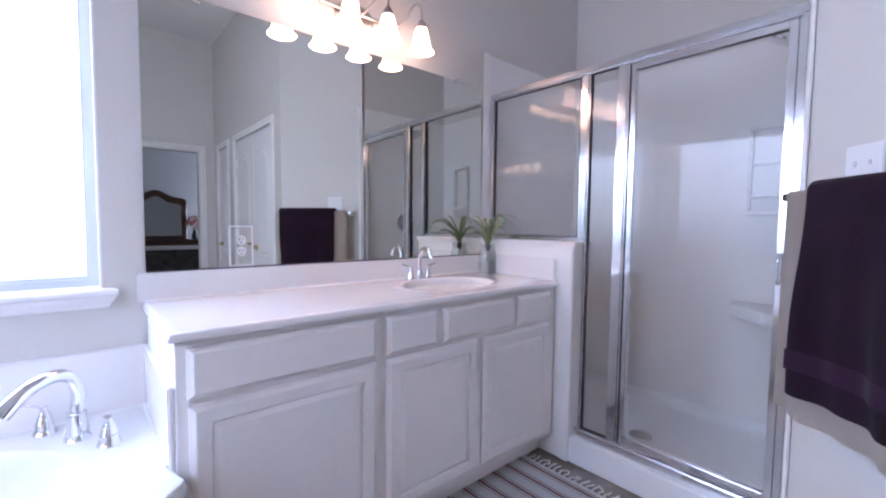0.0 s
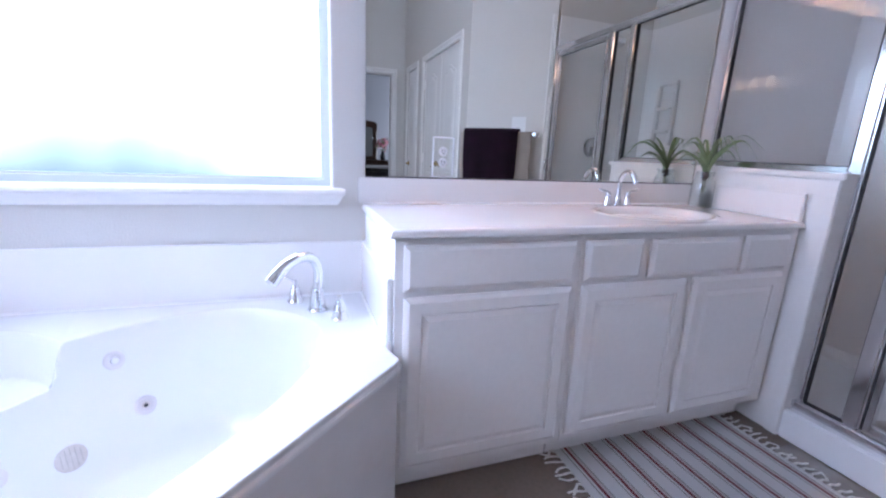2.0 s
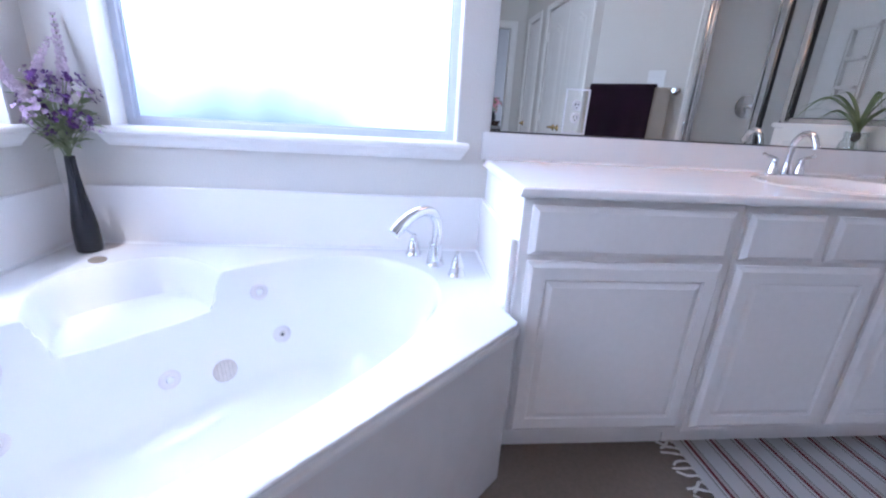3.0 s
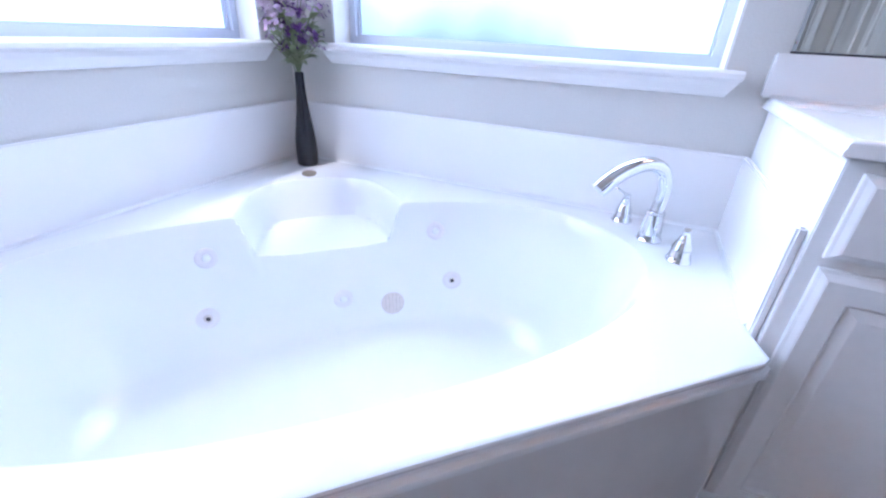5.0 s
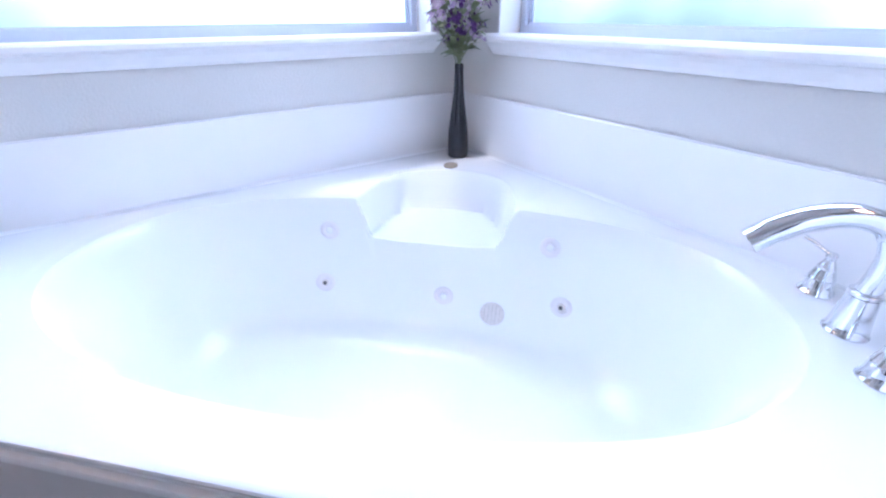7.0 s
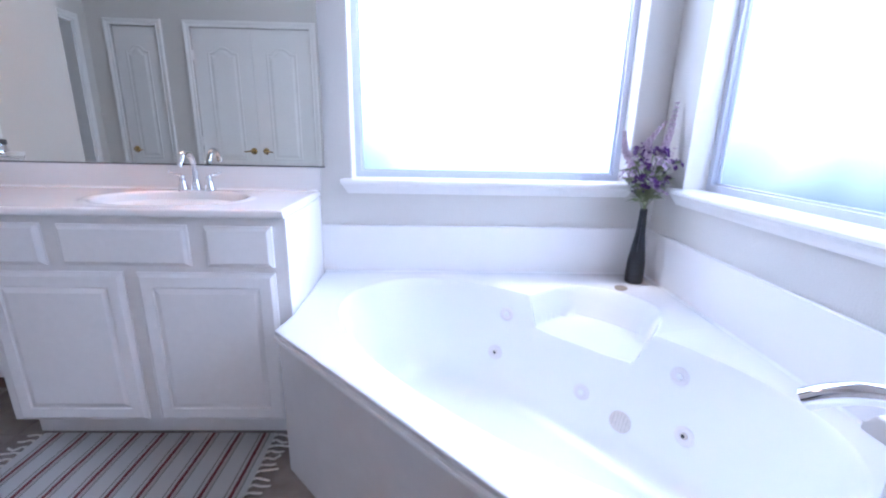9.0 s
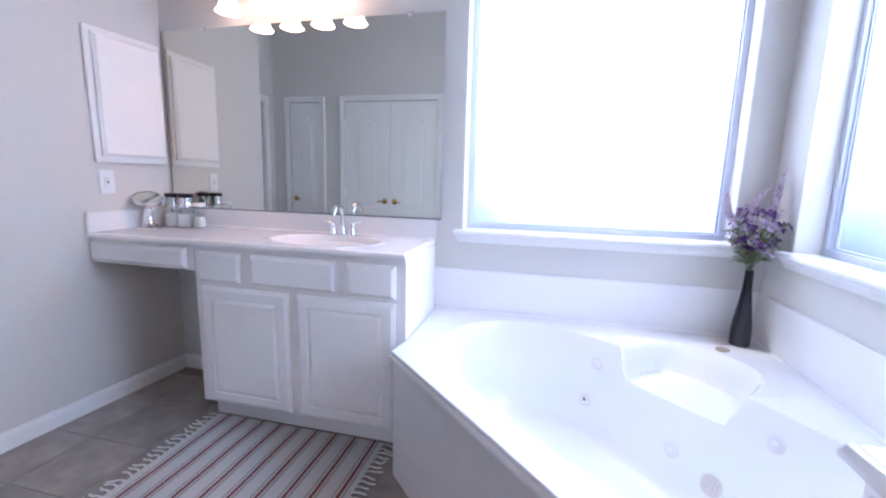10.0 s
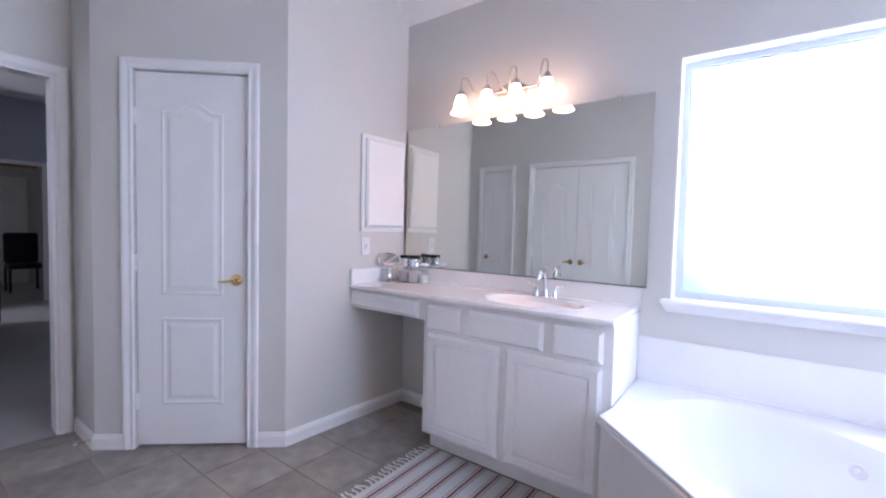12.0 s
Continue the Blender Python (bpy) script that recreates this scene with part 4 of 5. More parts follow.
part("handle", tube(smooth_path([(GX - 0.010, -1.379, 0.96), (GX - 0.045, -1.379, 0.965), (GX - 0.050, -1.379, 1.01), (GX - 0.045, -1.379, 1.055), (GX - 0.010, -1.379, 1.06)], 6), 0.006, 12), CHROME, dr, "chrome pull", True)
part("gasket", soft_box(GX - 0.012, GX + 0.012, -0.8355, -0.8285, 0.176, 1.84, 0), DARKEDGE, enc)
part("gasket", soft_box(GX - 0.012, GX + 0.012, -1.3935, -1.3915, 0.176, 1.84, 0), DARKEDGE, enc)
part("gasket", soft_box(GX - 0.010, GX + 0.010, -1.364, -0.860, 1.8132, 1.8148, 0), DARKEDGE, enc)

sh = thing("shower_fixture", pose(3.52, SHOWER_S + 0.0145, 2.0), "round chrome shower head on a bent arm", "shower head")
part("flange", moved(lathe([(0.03, 0), (0.03, 0.004), (0.012, 0.012)], 24), pose(0, 0, 0, -90)), CHROME, sh, "", True)
part("arm", tube(smooth_path([(0, 0.002, 0), (0, 0.06, 0.012), (0, 0.12, -0.012), (0, 0.15, -0.05)], 6), 0.010, 14), CHROME, sh, "", True)
part("head", moved(lathe([(0.012, 0.03), (0.02, 0.015), (0.058, 0.006), (0.064, 0.0), (0.060, -0.008), (0.02, -0.010)], 32), pose(0, 0.158, -0.072, 25)), CHROME, sh, "", True)
sv = thing("shower_valve", pose(3.52, SHOWER_S + 0.0145, 1.17), "round chrome shower valve with a lever", "shower valve")
part("plate", moved(lathe([(0.08, 0), (0.08, 0.004), (0.07, 0.012), (0.03, 0.018)], 36), pose(0, 0, 0, -90)), CHROME, sv, "", True)
part("lever", tube(smooth_path([(0, 0.015, 0), (0, 0.05, 0), (0.02, 0.06, -0.04), (0.03, 0.062, -0.075)], 5), 0.011, 14), CHROME, sv, "", True)


# ---- towels and bar ----
TD = (Vector((*TOWEL_B, 0)) - Vector((*TOWEL_A, 0)))
TLEN = TD.length
tm = on_wall(TOWEL_A, TD.normalized(), TLEN)     # local x from the shower end, room towards -y
bar = thing("towel_bar", tm @ Matrix.Translation((0, 0, 1.245)), "chrome towel bar fixed to the wall", "towel bar")
for x in (0.084, 0.668):
    part("bracket", merged(moved(lathe([(0.026, 0), (0.026, 0.005), (0.014, 0.012), (0.012, 0.086)], 20), pose(x, -0.001, 0, 90)), soft_box(x - 0.012, x + 0.012, -0.104, -0.080, -0.012, 0.012, 0.004)), CHROME, bar, "", True)
part("rod", tube([(0.084, -0.092, 0), (0.668, -0.092, 0)], 0.009, 16), CHROME, bar, "", True)


def towel(name, m, x0, x1, drop_front, drop_back, r, thick, mat, label, seed, band=None):
    """A towel folded over a bar at the origin height; local x along the bar, room towards -y."""
    t = thing(name, m, label, "towel", "towels on the bar")
    prof = []
    for k in range(15):
        s = k / 14
        prof.append((-r, -drop_front * (1 - s)))
    for k in range(1, 9):
        a = math.pi * (1 - k / 9)
        prof.append((r * math.cos(a), r * math.sin(a)))
    for k in range(13):
        s = k / 12
        prof.append((r, -drop_back * s))
    nx = 26
    bm = bmesh.new()
    grid = []
    for i in range(nx + 1):
        x = x0 + (x1 - x0) * i / nx
        row = []
        for y, z in prof:
            fall = smoothstep(0.0, 0.5, -z) * (1 if y < 0 else 0.35)
            wav = 0.015 * math.sin(x * 21 + seed + z * 1.5) + 0.008 * math.sin(x * 47 + seed * 2.3 + z * 3)
            edge = 0.006 * noise.noise((x * 9, z * 3, seed))
            row.append(bm.verts.new((x + (0.010 * noise.noise((z * 5, seed, i * 0.02))) * fall, -0.092 + y + (wav - 0.010) * fall * (1 if y < 0 else 0.3), z + edge * (1 if z < -0.3 else 0))))
        grid.append(row)
    for a, b in zip(grid, grid[1:]):
        for k in range(len(prof) - 1):
            bm.faces.new((a[k], b[k], b[k + 1], a[k + 1]))
    bmesh.ops.solidify(bm, geom=bm.faces[:], thickness=thick)
    part("cloth", bm, mat, t, "", True)
    if band:
        bm = bmesh.new()
        y = -0.092 - r
        rows = []
        for i in range(nx + 1):
            x = x0 + 0.006 + (x1 - x0 - 0.012) * i / nx
            row = []
            for z in (-drop_front + band, -drop_front + band + 0.058):
                fall = smoothstep(0.0, 0.5, -z)
                wav = 0.015 * math.sin(x * 21 + seed + z * 1.5) + 0.008 * math.sin(x * 47 + seed * 2.3 + z * 3)
                row.append(bm.verts.new((x, y + (wav - 0.010) * fall - thick * 0.5 - 0.0035, z)))
            rows.append(row)
        for a, b in zip(rows, rows[1:]):
            bm.faces.new((a[0], b[0], b[1], a[1]))
        bmesh.ops.solidify(bm, geom=bm.faces[:], thickness=0.003)
        part("border", bm, PLUMBAND, t, "flat woven border band", True)
    return t


towel("bath_towel", tm @ Matrix.Translation((0, 0, 1.250)), 0.100, 0.694, 0.655, 0.60, 0.0135, 0.009, TAN, "cream terry bath towel hung over the bar", 1.0)
towel("hand_towel", tm @ Matrix.Translation((0, 0, 1.2565)), 0.200, 0.660, 0.588, 0.53, 0.030, 0.009, PLUM, "deep plum terry towel laid over the cream towel", 1.0, 0.075)


# ---- plates on the walls ----
def plate(name, m, w, label, kind):
    p = thing(name, m, label, "wall plate")
    part("plate", soft_box(-w / 2, w / 2, -0.006, 0.0, -0.057, 0.057, 0.0025), PLASTIC, p)
    if kind == "switch":
        for x in (-0.023, 0.023):
            part("toggle", soft_box(x - 0.005, x + 0.005, -0.016, -0.006, -0.002, 0.012, 0.002), PLASTIC, p)
    elif kind == "decora":
        part("device", soft_box(-0.016, 0.016, -0.009, -0.006, -0.034, 0.034, 0.001), PLASTIC, p)
        for z in (-0.018, 0.018):
            for x in (-0.006, 0.006):
                part("slot", soft_box(x - 0.001, x + 0.001, -0.0096, -0.009, z - 0.004, z + 0.004, 0), SLOT, p)
        part("button", soft_box(-0.006, 0.006, -0.0105, -0.009, -0.004, 0.004, 0.0005, 1), SLOT, p)
    return p


plate("switch_plate", tm @ Matrix.Translation((0.235, -0.001, 1.325)), 0.116, "white double toggle switch plate", "switch")
ND = ((NOOK_B[0] - NOOK_A[0]) / 0.9040, (NOOK_B[1] - NOOK_A[1]) / 0.9040)
nook = on_wall(NOOK_A, ND, 0.0)
plate("outlet_plate", nook @ Matrix.Translation((-0.356, -0.001, 1.118)), 0.072, "white outlet plate with test buttons", "decora")
op = thing("mirror_outlet", pose(1.752, -0.009, 1.058), "mirrored outlet plate with a white double receptacle", "wall plate")
part("plate", soft_box(-0.042, 0.042, -0.004, 0.0, -0.075, 0.075, 0.0015), MIRROR, op)
for a, b, c, d in ((-0.043, -0.038, -0.076, 0.076), (0.038, 0.043, -0.076, 0.076), (-0.0378, 0.0378, 0.071, 0.076), (-0.0378, 0.0378, -0.076, -0.071)):
    part("rim", soft_box(a, b, -0.008, -0.0005, c, d, 0.0015), PLASTIC, op, "polished pale rim")
for z in (-0.021, 0.021):
    rc = part("receptacle", moved(lathe([(0.018, 0), (0.018, 0.003), (0.0165, 0.004)], 24), pose(0, -0.0035, z, 90) @ Matrix.Diagonal((0.95, 1.0, 1, 1))), PLASTIC, op)
    for x in (-0.006, 0.006):
        part("slot", soft_box(x - 0.0012, x + 0.0012, -0.0082, -0.0074, z - 0.001, z + 0.008, 0), SLOT, rc)
    part("slot", soft_box(-0.002, 0.002, -0.0082, -0.0074, z - 0.010, z - 0.006, 0), SLOT, rc)
for z in (-0.066, 0.066):
    part("screw", moved(lathe([(0.003, 0), (0.003, 0.001)], 12), pose(0, -0.004, z, 90)), CHROME, op)

med = thing("medicine_cabinet", nook @ Matrix.Translation((-0.404, -0.001, 1.213)), "white recessed medicine cabinet with a raised-panel door, closed", "medicine cabinet")
mw, mh = 0.375, 0.62
bm = bmesh.new()
fr = [(0, 0, mw, 0.03), (0, mh - 0.03, mw, mh), (0, 0.03, 0.03, mh - 0.03), (mw - 0.03, 0.03, mw, mh - 0.03)]
part("face_frame", merged(*[soft_box(a, c, -0.016, 0, b, d, 0.003) for a, b, c, d in fr]), TRIM, med)
part("door", moved(front(mw - 0.042, mh - 0.055, False, 0.024), Matrix.Translation((0.026, -0.0165, 0.0275))), TRIM, med)


# ---- flowers and plant ----
def blossom(bm, p, n, size, rnd, count=6):
    n = n.normalized()
    for i in range(count):
        q = Matrix.Rotation(2 * math.pi * i / count + rnd.random() * 0.4, 3, n)
        side = q @ n.orthogonal().normalized()
        tip = p + (side * rnd.uniform(0.8, 1.1) + n * rnd.uniform(0.2, 0.7)) * size
        w = n.cross(side) * size * rnd.uniform(0.35, 0.5)
        mid = p + side * size * 0.6 + n * size * 0.2
        v = [bm.verts.new(c) for c in (p, mid + w, tip, mid - w)]
        bm.faces.new(v)


def long_leaf(bm, pts, width, seg=8, twist=0.0):
    """A folded blade along a smooth path, pointed at its tip."""
    path = smooth_path(pts, seg)
    rows = []
    for i, p in enumerate(path):
        t = i / (len(path) - 1)
        d = (path[min(i + 1, len(path) - 1)] - path[max(i - 1, 0)]).normalized()
        s = d.cross(Vector((0, 0, 1)))
        s = s.normalized() if s.length > 1e-4 else Vector((1, 0, 0))
        s = s * math.cos(twist) + s.cross(d) * math.sin(twist)
        w = width * (0.45 + 0.55 * math.sin(math.pi * min(1, t * 1.1 + 0.12))) * (1 - t ** 3) + 0.0004
        up = s.cross(d) * w * 0.35
        rows.append([bm.verts.new(p - s * w + up), bm.verts.new(p), bm.verts.new(p + s * w + up)])
    for a, b in zip(rows, rows[1:]):
        for k in (0, 1):
            bm.faces.new((a[k], a[k + 1], b[k + 1], b[k]))


rnd = random.Random(5)
VX, VY = 0.116, -0.098
vase = thing("vase", pose(VX, VY, Z_DECK + 0.001), "tall slim glossy black bottle vase on the tub deck", "vase")
VASE = [(0.033, 0), (0.0355, 0.003), (0.0365, 0.010), (0.037, 0.042), (0.0355, 0.084), (0.033, 0.108), (0.0315, 0.120), (0.029, 0.138), (0.0235, 0.176), (0.0195, 0.210), (0.0168, 0.242), (0.0150, 0.284), (0.0145, 0.307), (0.0138, 0.312), (0.0120, 0.309), (0.0115, 0.25)]
bm = bmesh.new()
loops = []
for r, z in VASE:
    loop = []
    for i in range(72):
        a = 2 * math.pi * i / 72
        cut = 0.0045 if abs(a - math.radians(315)) < 0.19 and 0.115 < z < 0.308 and r > 0.0125 else 0.0
        loop.append(((r - cut) * math.cos(a), (r - cut) * math.sin(a), z))
    loops.append(loop)
rings(bm, loops, True, True, True)
part("body", bm, BLACKGLAZE, vase, "", True)

bq = thing("flower_bouquet", pose(VX, VY, Z_DECK + 0.265), "artificial bouquet of purple and lilac flowers in the black vase", "flowers")


def sprig(path, radius=0.0016):
    part("stem", tube(path, radius, 5), DARKLEAF, bq, "", True)


leaves, dark, pale = (bmesh.new() for _ in range(3))
for i in range(64):
    th, el = i * 2.4 + rnd.uniform(-0.3, 0.3), rnd.uniform(0.0, 1.0)
    rad = (0.046 + 0.054 * math.sin(math.pi * (0.15 + 0.8 * el))) * rnd.uniform(0.5, 1.05)
    p = Vector((math.cos(th) * rad, math.sin(th) * rad, 0.120 + 0.165 * el))
    if i % 2 == 0:
        sprig(smooth_path([(0, 0, 0.0), (p.x * 0.15, p.y * 0.15, p.z * 0.5), p], 4))
    bloom = dark if rnd.random() < 0.55 else pale
    for k in range(5):
        q = p + Vector((rnd.gauss(0, 0.009), rnd.gauss(0, 0.009), rnd.gauss(0, 0.009)))
        blossom(bloom, q, Vector((p.x, p.y, 0.02 + rnd.random() * 0.06)), rnd.uniform(0.007, 0.012), rnd, 5)
for i in range(70):
    th = rnd.uniform(0, 2 * math.pi)
    low = i % 2 == 0
    rad, z = (rnd.uniform(0.005, 0.04), rnd.uniform(0.070, 0.14)) if low else (rnd.uniform(0.03, 0.08), rnd.uniform(0.12, 0.26))
    p = Vector((math.cos(th) * rad, math.sin(th) * rad, z))
    d = Vector((math.cos(th), math.sin(th), rnd.uniform(-0.1, 0.8))).normalized()
    long_leaf(leaves, [p, p + d * 0.022 + Vector((0, 0, 0.004)), p + d * 0.048 - Vector((0, 0, 0.004))], rnd.uniform(0.008, 0.013), 4, rnd.uniform(-0.6, 0.6))
# three tall spikes of close-set bell florets
for way in (((0.01, 0.02, 0.21), (0.0, 0.055, 0.33), (-0.012, 0.076, 0.455)), ((-0.015, -0.01, 0.24), (-0.025, -0.012, 0.30), (-0.010, 0.040, 0.385)), ((-0.04, -0.05, 0.21), (-0.060, -0.078, 0.27), (-0.066, -0.090, 0.345))):
    path = smooth_path([(0, 0, 0.02), *way], 8)
    sprig(path, 0.0018)
    spikes = bmesh.new()
    top = path[8:]
    for j, p in enumerate(top):
        t = j / (len(top) - 1)
        for k in range(5):
            th = k * 2 * math.pi / 5 + j * 0.63
            side = Vector((math.cos(th), math.sin(th), 0))
            blossom(spikes, Vector(p) + side * (0.011 - 0.007 * t), side + Vector((0, 0, -0.25)), 0.0120 - 0.0065 * t ** 2, rnd, 6)
    part("flower_spike", spikes, LILAC, bq, "pale lilac flower spike")
tagged(part("leaves", leaves, DARKLEAF, bq, "muted green cloth leaves", True), kind="stuff")
tagged(part("dark_petals", dark, VIOLET, bq, "dark violet cloth petals"), kind="stuff")
tagged(part("pale_petals", pale, MAUVE, bq, "pale mauve cloth petals"), kind="stuff")

PX, PY = 2.985, -0.125
pv = thing("glass_jar_vase", pose(PX, PY, Z_TOP + 0.001), "clear glass jar of water holding a cut plant", "vase")
part("jar", lathe([(0.040, 0), (0.046, 0.002), (0.049, 0.009), (0.049, 0.104), (0.045, 0.120), (0.037, 0.134), (0.035, 0.145), (0.039, 0.148), (0.039, 0.163), (0.036, 0.164), (0.033, 0.146), (0.035, 0.133), (0.043, 0.118), (0.0465, 0.103), (0.0465, 0.012), (0.040, 0.007)], 36), JARGLASS, pv, "", True)
part("water", lathe([(0.040, 0.0085), (0.0458, 0.013), (0.0458, 0.070), (0.04, 0.0705)], 32), WATER, pv, "", True)
pl = thing("spider_plant", pose(PX, PY, Z_TOP + 0.085), "green spider plant cutting with long arching leaves", "plant")
bm = bmesh.new()
rp = random.Random(11)
for i in range(19):
    th = i * 2.4 + rp.uniform(-0.3, 0.3)
    reach, high = rp.uniform(0.17, 0.31), rp.uniform(0.07, 0.16)
    d = Vector((math.cos(th), math.sin(th), 0))
    if d.y > 0.3:
        reach = min(reach, 0.105 / d.y)
    if d.x > 0:
        reach = min(reach, 0.115 / max(d.x, 0.2))
        high = max(high, 0.09)
    b = Vector((0, 0, 0.06))
    long_leaf(bm, [b, b + d * reach * 0.16 + Vector((0, 0, 0.02 + high * 0.5)), b + d * reach * 0.58 + Vector((0, 0, 0.02 + high)), b + d * reach + Vector((0, 0, high * rp.uniform(0.35, 0.9)))], rp.uniform(0.0065, 0.0095), 7, rp.uniform(-1.0, 1.0))
part("leaves", bm, LEAF, pl, "", True)
bm = bmesh.new()
for i in range(6):
    tube(smooth_path([(rp.uniform(-0.004, 0.004), rp.uniform(-0.004, 0.004), 0.085), (rp.uniform(-0.008, 0.008), rp.uniform(-0.008, 0.008), 0.03), (rp.uniform(-0.012, 0.012), rp.uniform(-0.012, 0.012), -0.02)], 5), 0.0012, 6, bm=bm)
part("stalks", bm, DARKLEAF, pl, "", True)
part("root_crown", lathe([(0.006, 0.04), (0.015, 0.052), (0.017, 0.066), (0.012, 0.078)], 16), WOOD, pl, "dark root crown", True)


# ---- things on the long vanity ----
um = thing("makeup_mirror", pose(0.225, -2.915, Z_TOP + 0.001, 0, 0, 139), "round chrome tilting make-up mirror on a stand", "make-up mirror")
part("base", lathe([(0.060, 0), (0.061, 0.004), (0.045, 0.012), (0.022, 0.030), (0.017, 0.05), (0.016, 0.095), (0.018, 0.10)], 36), CHROME, um, "", True)
part("yoke", tube(smooth_path([(-0.068, 0, 0.160), (-0.060, 0, 0.122), (-0.025, 0, 0.103), (0.025, 0, 0.103), (0.060, 0, 0.122), (0.068, 0, 0.160)], 8), 0.005, 12), CHROME, um, "", True)
hm = pose(0, 0, 0.155, 26)
hd = part("frame", moved(lathe([(0.058, -0.008), (0.064, -0.007), (0.066, 0.0), (0.064, 0.007), (0.060, 0.008)], 44, cap0=True, cap1=False), hm), CHROME, um, "", True)
part("glass", moved(lathe([(0.0602, 0.0055), (0.0602, 0.0065)], 44), hm), MIRROR, hd)


def jar(name, m, w, h, fill, lid_mat, cap_mat, label, sq=True):
    j = thing(name, m, label, "jar")

    def loop(r, z):
        out = []
        for i in range(32):
            a = 2 * math.pi * i / 32
            c, s = math.cos(a), math.sin(a)
            k = (abs(c) ** 6 + abs(s) ** 6) ** (-1 / 6) if sq else 1
            out.append((c * k * r, s * k * r, z))
        return out
    bm = bmesh.new()
    rings(bm, [loop(w * 0.9, 0), loop(w, 0.004), loop(w, h * 0.44), loop(w * 0.86, h * 0.50), loop(w * 0.64, h * 0.53), loop(w * 0.64, h * 0.575)], True, True, True)
    part("glass", bm, JARGLASS, j, "", True)
    bm = bmesh.new()
    rings(bm, [loop(w * 0.86, 0.004), loop(w * 0.92, 0.008), loop(w * 0.92, h * 0.40), loop(w * 0.8, h * 0.42)], True, True, True)
    part("contents", bm, fill, j, "", True)
    lid = part("lid", lathe([(w * 0.70, h * 0.58), (w * 0.98, h * 0.60), (w * 1.0, h * 0.62), (w * 0.92, h * 0.66), (w * 0.80, h * 0.76), (w * 0.92, h * 0.86), (w * 0.90, h * 0.88)], 28), lid_mat, j, "", True)
    part("cap", lathe([(w * 0.92, h * 0.8805), (w * 1.0, h * 0.89), (w * 1.0, h * 0.985), (w * 0.92, h)], 28), cap_mat, lid, "", True)
    return j


jar("jar", pose(0.120, -2.868, Z_TOP + 0.001, 0, 0, 20), 0.036, 0.180, BATHSALT, CHROME, BLACKGLAZE, "square glass jar of white salts with a black and chrome lid")
jar("jar", pose(0.120, -2.782, Z_TOP + 0.001, 0, 0, 12), 0.036, 0.180, BATHSALT, CHROME, BLACKGLAZE, "square glass jar of white salts with a black and chrome lid")
jar("jar", pose(0.115, -2.705, Z_TOP + 0.001, 0, 0, 0), 0.030, 0.130, COTTON, JARGLASS, PLASTIC, "small round glass jar with a white-topped glass stopper", False)
jar("bottle", pose(0.075, -2.915, Z_TOP + 0.001), 0.020, 0.105, BROWN, CHROME, CHROME, "small amber bottle with a silver cap", False)


# ---- rugs ----
def stripes(name, period, turned):
    m = bpy.data.materials.new(name)
    m.use_nodes = True
    n, l = m.node_tree.nodes, m.node_tree.links
    b = n["Principled BSDF"]
    b.inputs["Roughness"].default_value, b.inputs["Sheen Weight"].default_value = 0.95, 0.2
    co, sep, no = n.new("ShaderNodeTexCoord"), n.new("ShaderNodeSeparateXYZ"), n.new("ShaderNodeTexNoise")
    no.inputs["Scale"].default_value = 30
    l.new(co.outputs["Object"], sep.inputs[0]), l.new(co.outputs["Object"], no.inputs["Vector"])
    wob = n.new("ShaderNodeMath")
    wob.operation = "MULTIPLY_ADD"
    wob.inputs[1].default_value = 0.004
    l.new(no.outputs["Fac"], wob.inputs[0]), l.new(sep.outputs["Y" if turned else "X"], wob.inputs[2])
    div, fr = n.new("ShaderNodeMath"), n.new("ShaderNodeMath")
    div.operation, fr.operation = "DIVIDE", "FRACT"
    div.inputs[1].default_value = period
    l.new(wob.outputs[0], div.inputs[0]), l.new(div.outputs[0], fr.inputs[0])
    ramp = n.new("ShaderNodeValToRGB")
    ramp.color_ramp.interpolation = "CONSTANT"
    white, red, grey, rose = (0.93, 0.91, 0.90, 1), (0.26, 0.045, 0.055, 1), (0.50, 0.46, 0.43, 1), (0.80, 0.70, 0.68, 1)
    e = ramp.color_ramp.elements
    e[0].position, e[0].color = 0.0, white
    e[1].position, e[1].color = 0.36, grey
    for p, c in ((0.42, white), (0.49, rose), (0.52, red), (0.63, rose), (0.74, grey), (0.80, white)):
        k = e.new(p)
        k.color = c
    l.new(fr.outputs[0], ramp.inputs[0])
    weave = n.new("ShaderNodeTexNoise")
    weave.inputs["Scale"].default_value, weave.inputs["Detail"].default_value = 350, 3
    l.new(co.outputs["Object"], weave.inputs["Vector"])
    mixc = n.new("ShaderNodeMix")
    mixc.data_type, mixc.blend_type = "RGBA", "MULTIPLY"
    mixc.inputs["Factor"].default_value = 0.08
    l.new(ramp.outputs[0], mixc.inputs["A"]), l.new(weave.outputs["Color"], mixc.inputs["B"])
    l.new(mixc.outputs["Result"], b.inputs["Base Color"])
    bp = n.new("ShaderNodeBump")
    bp.inputs["Distance"].default_value = 0.003
    l.new(weave.outputs["Fac"], bp.inputs["Height"]), l.new(bp.outputs[0], b.inputs["Normal"])
    return m


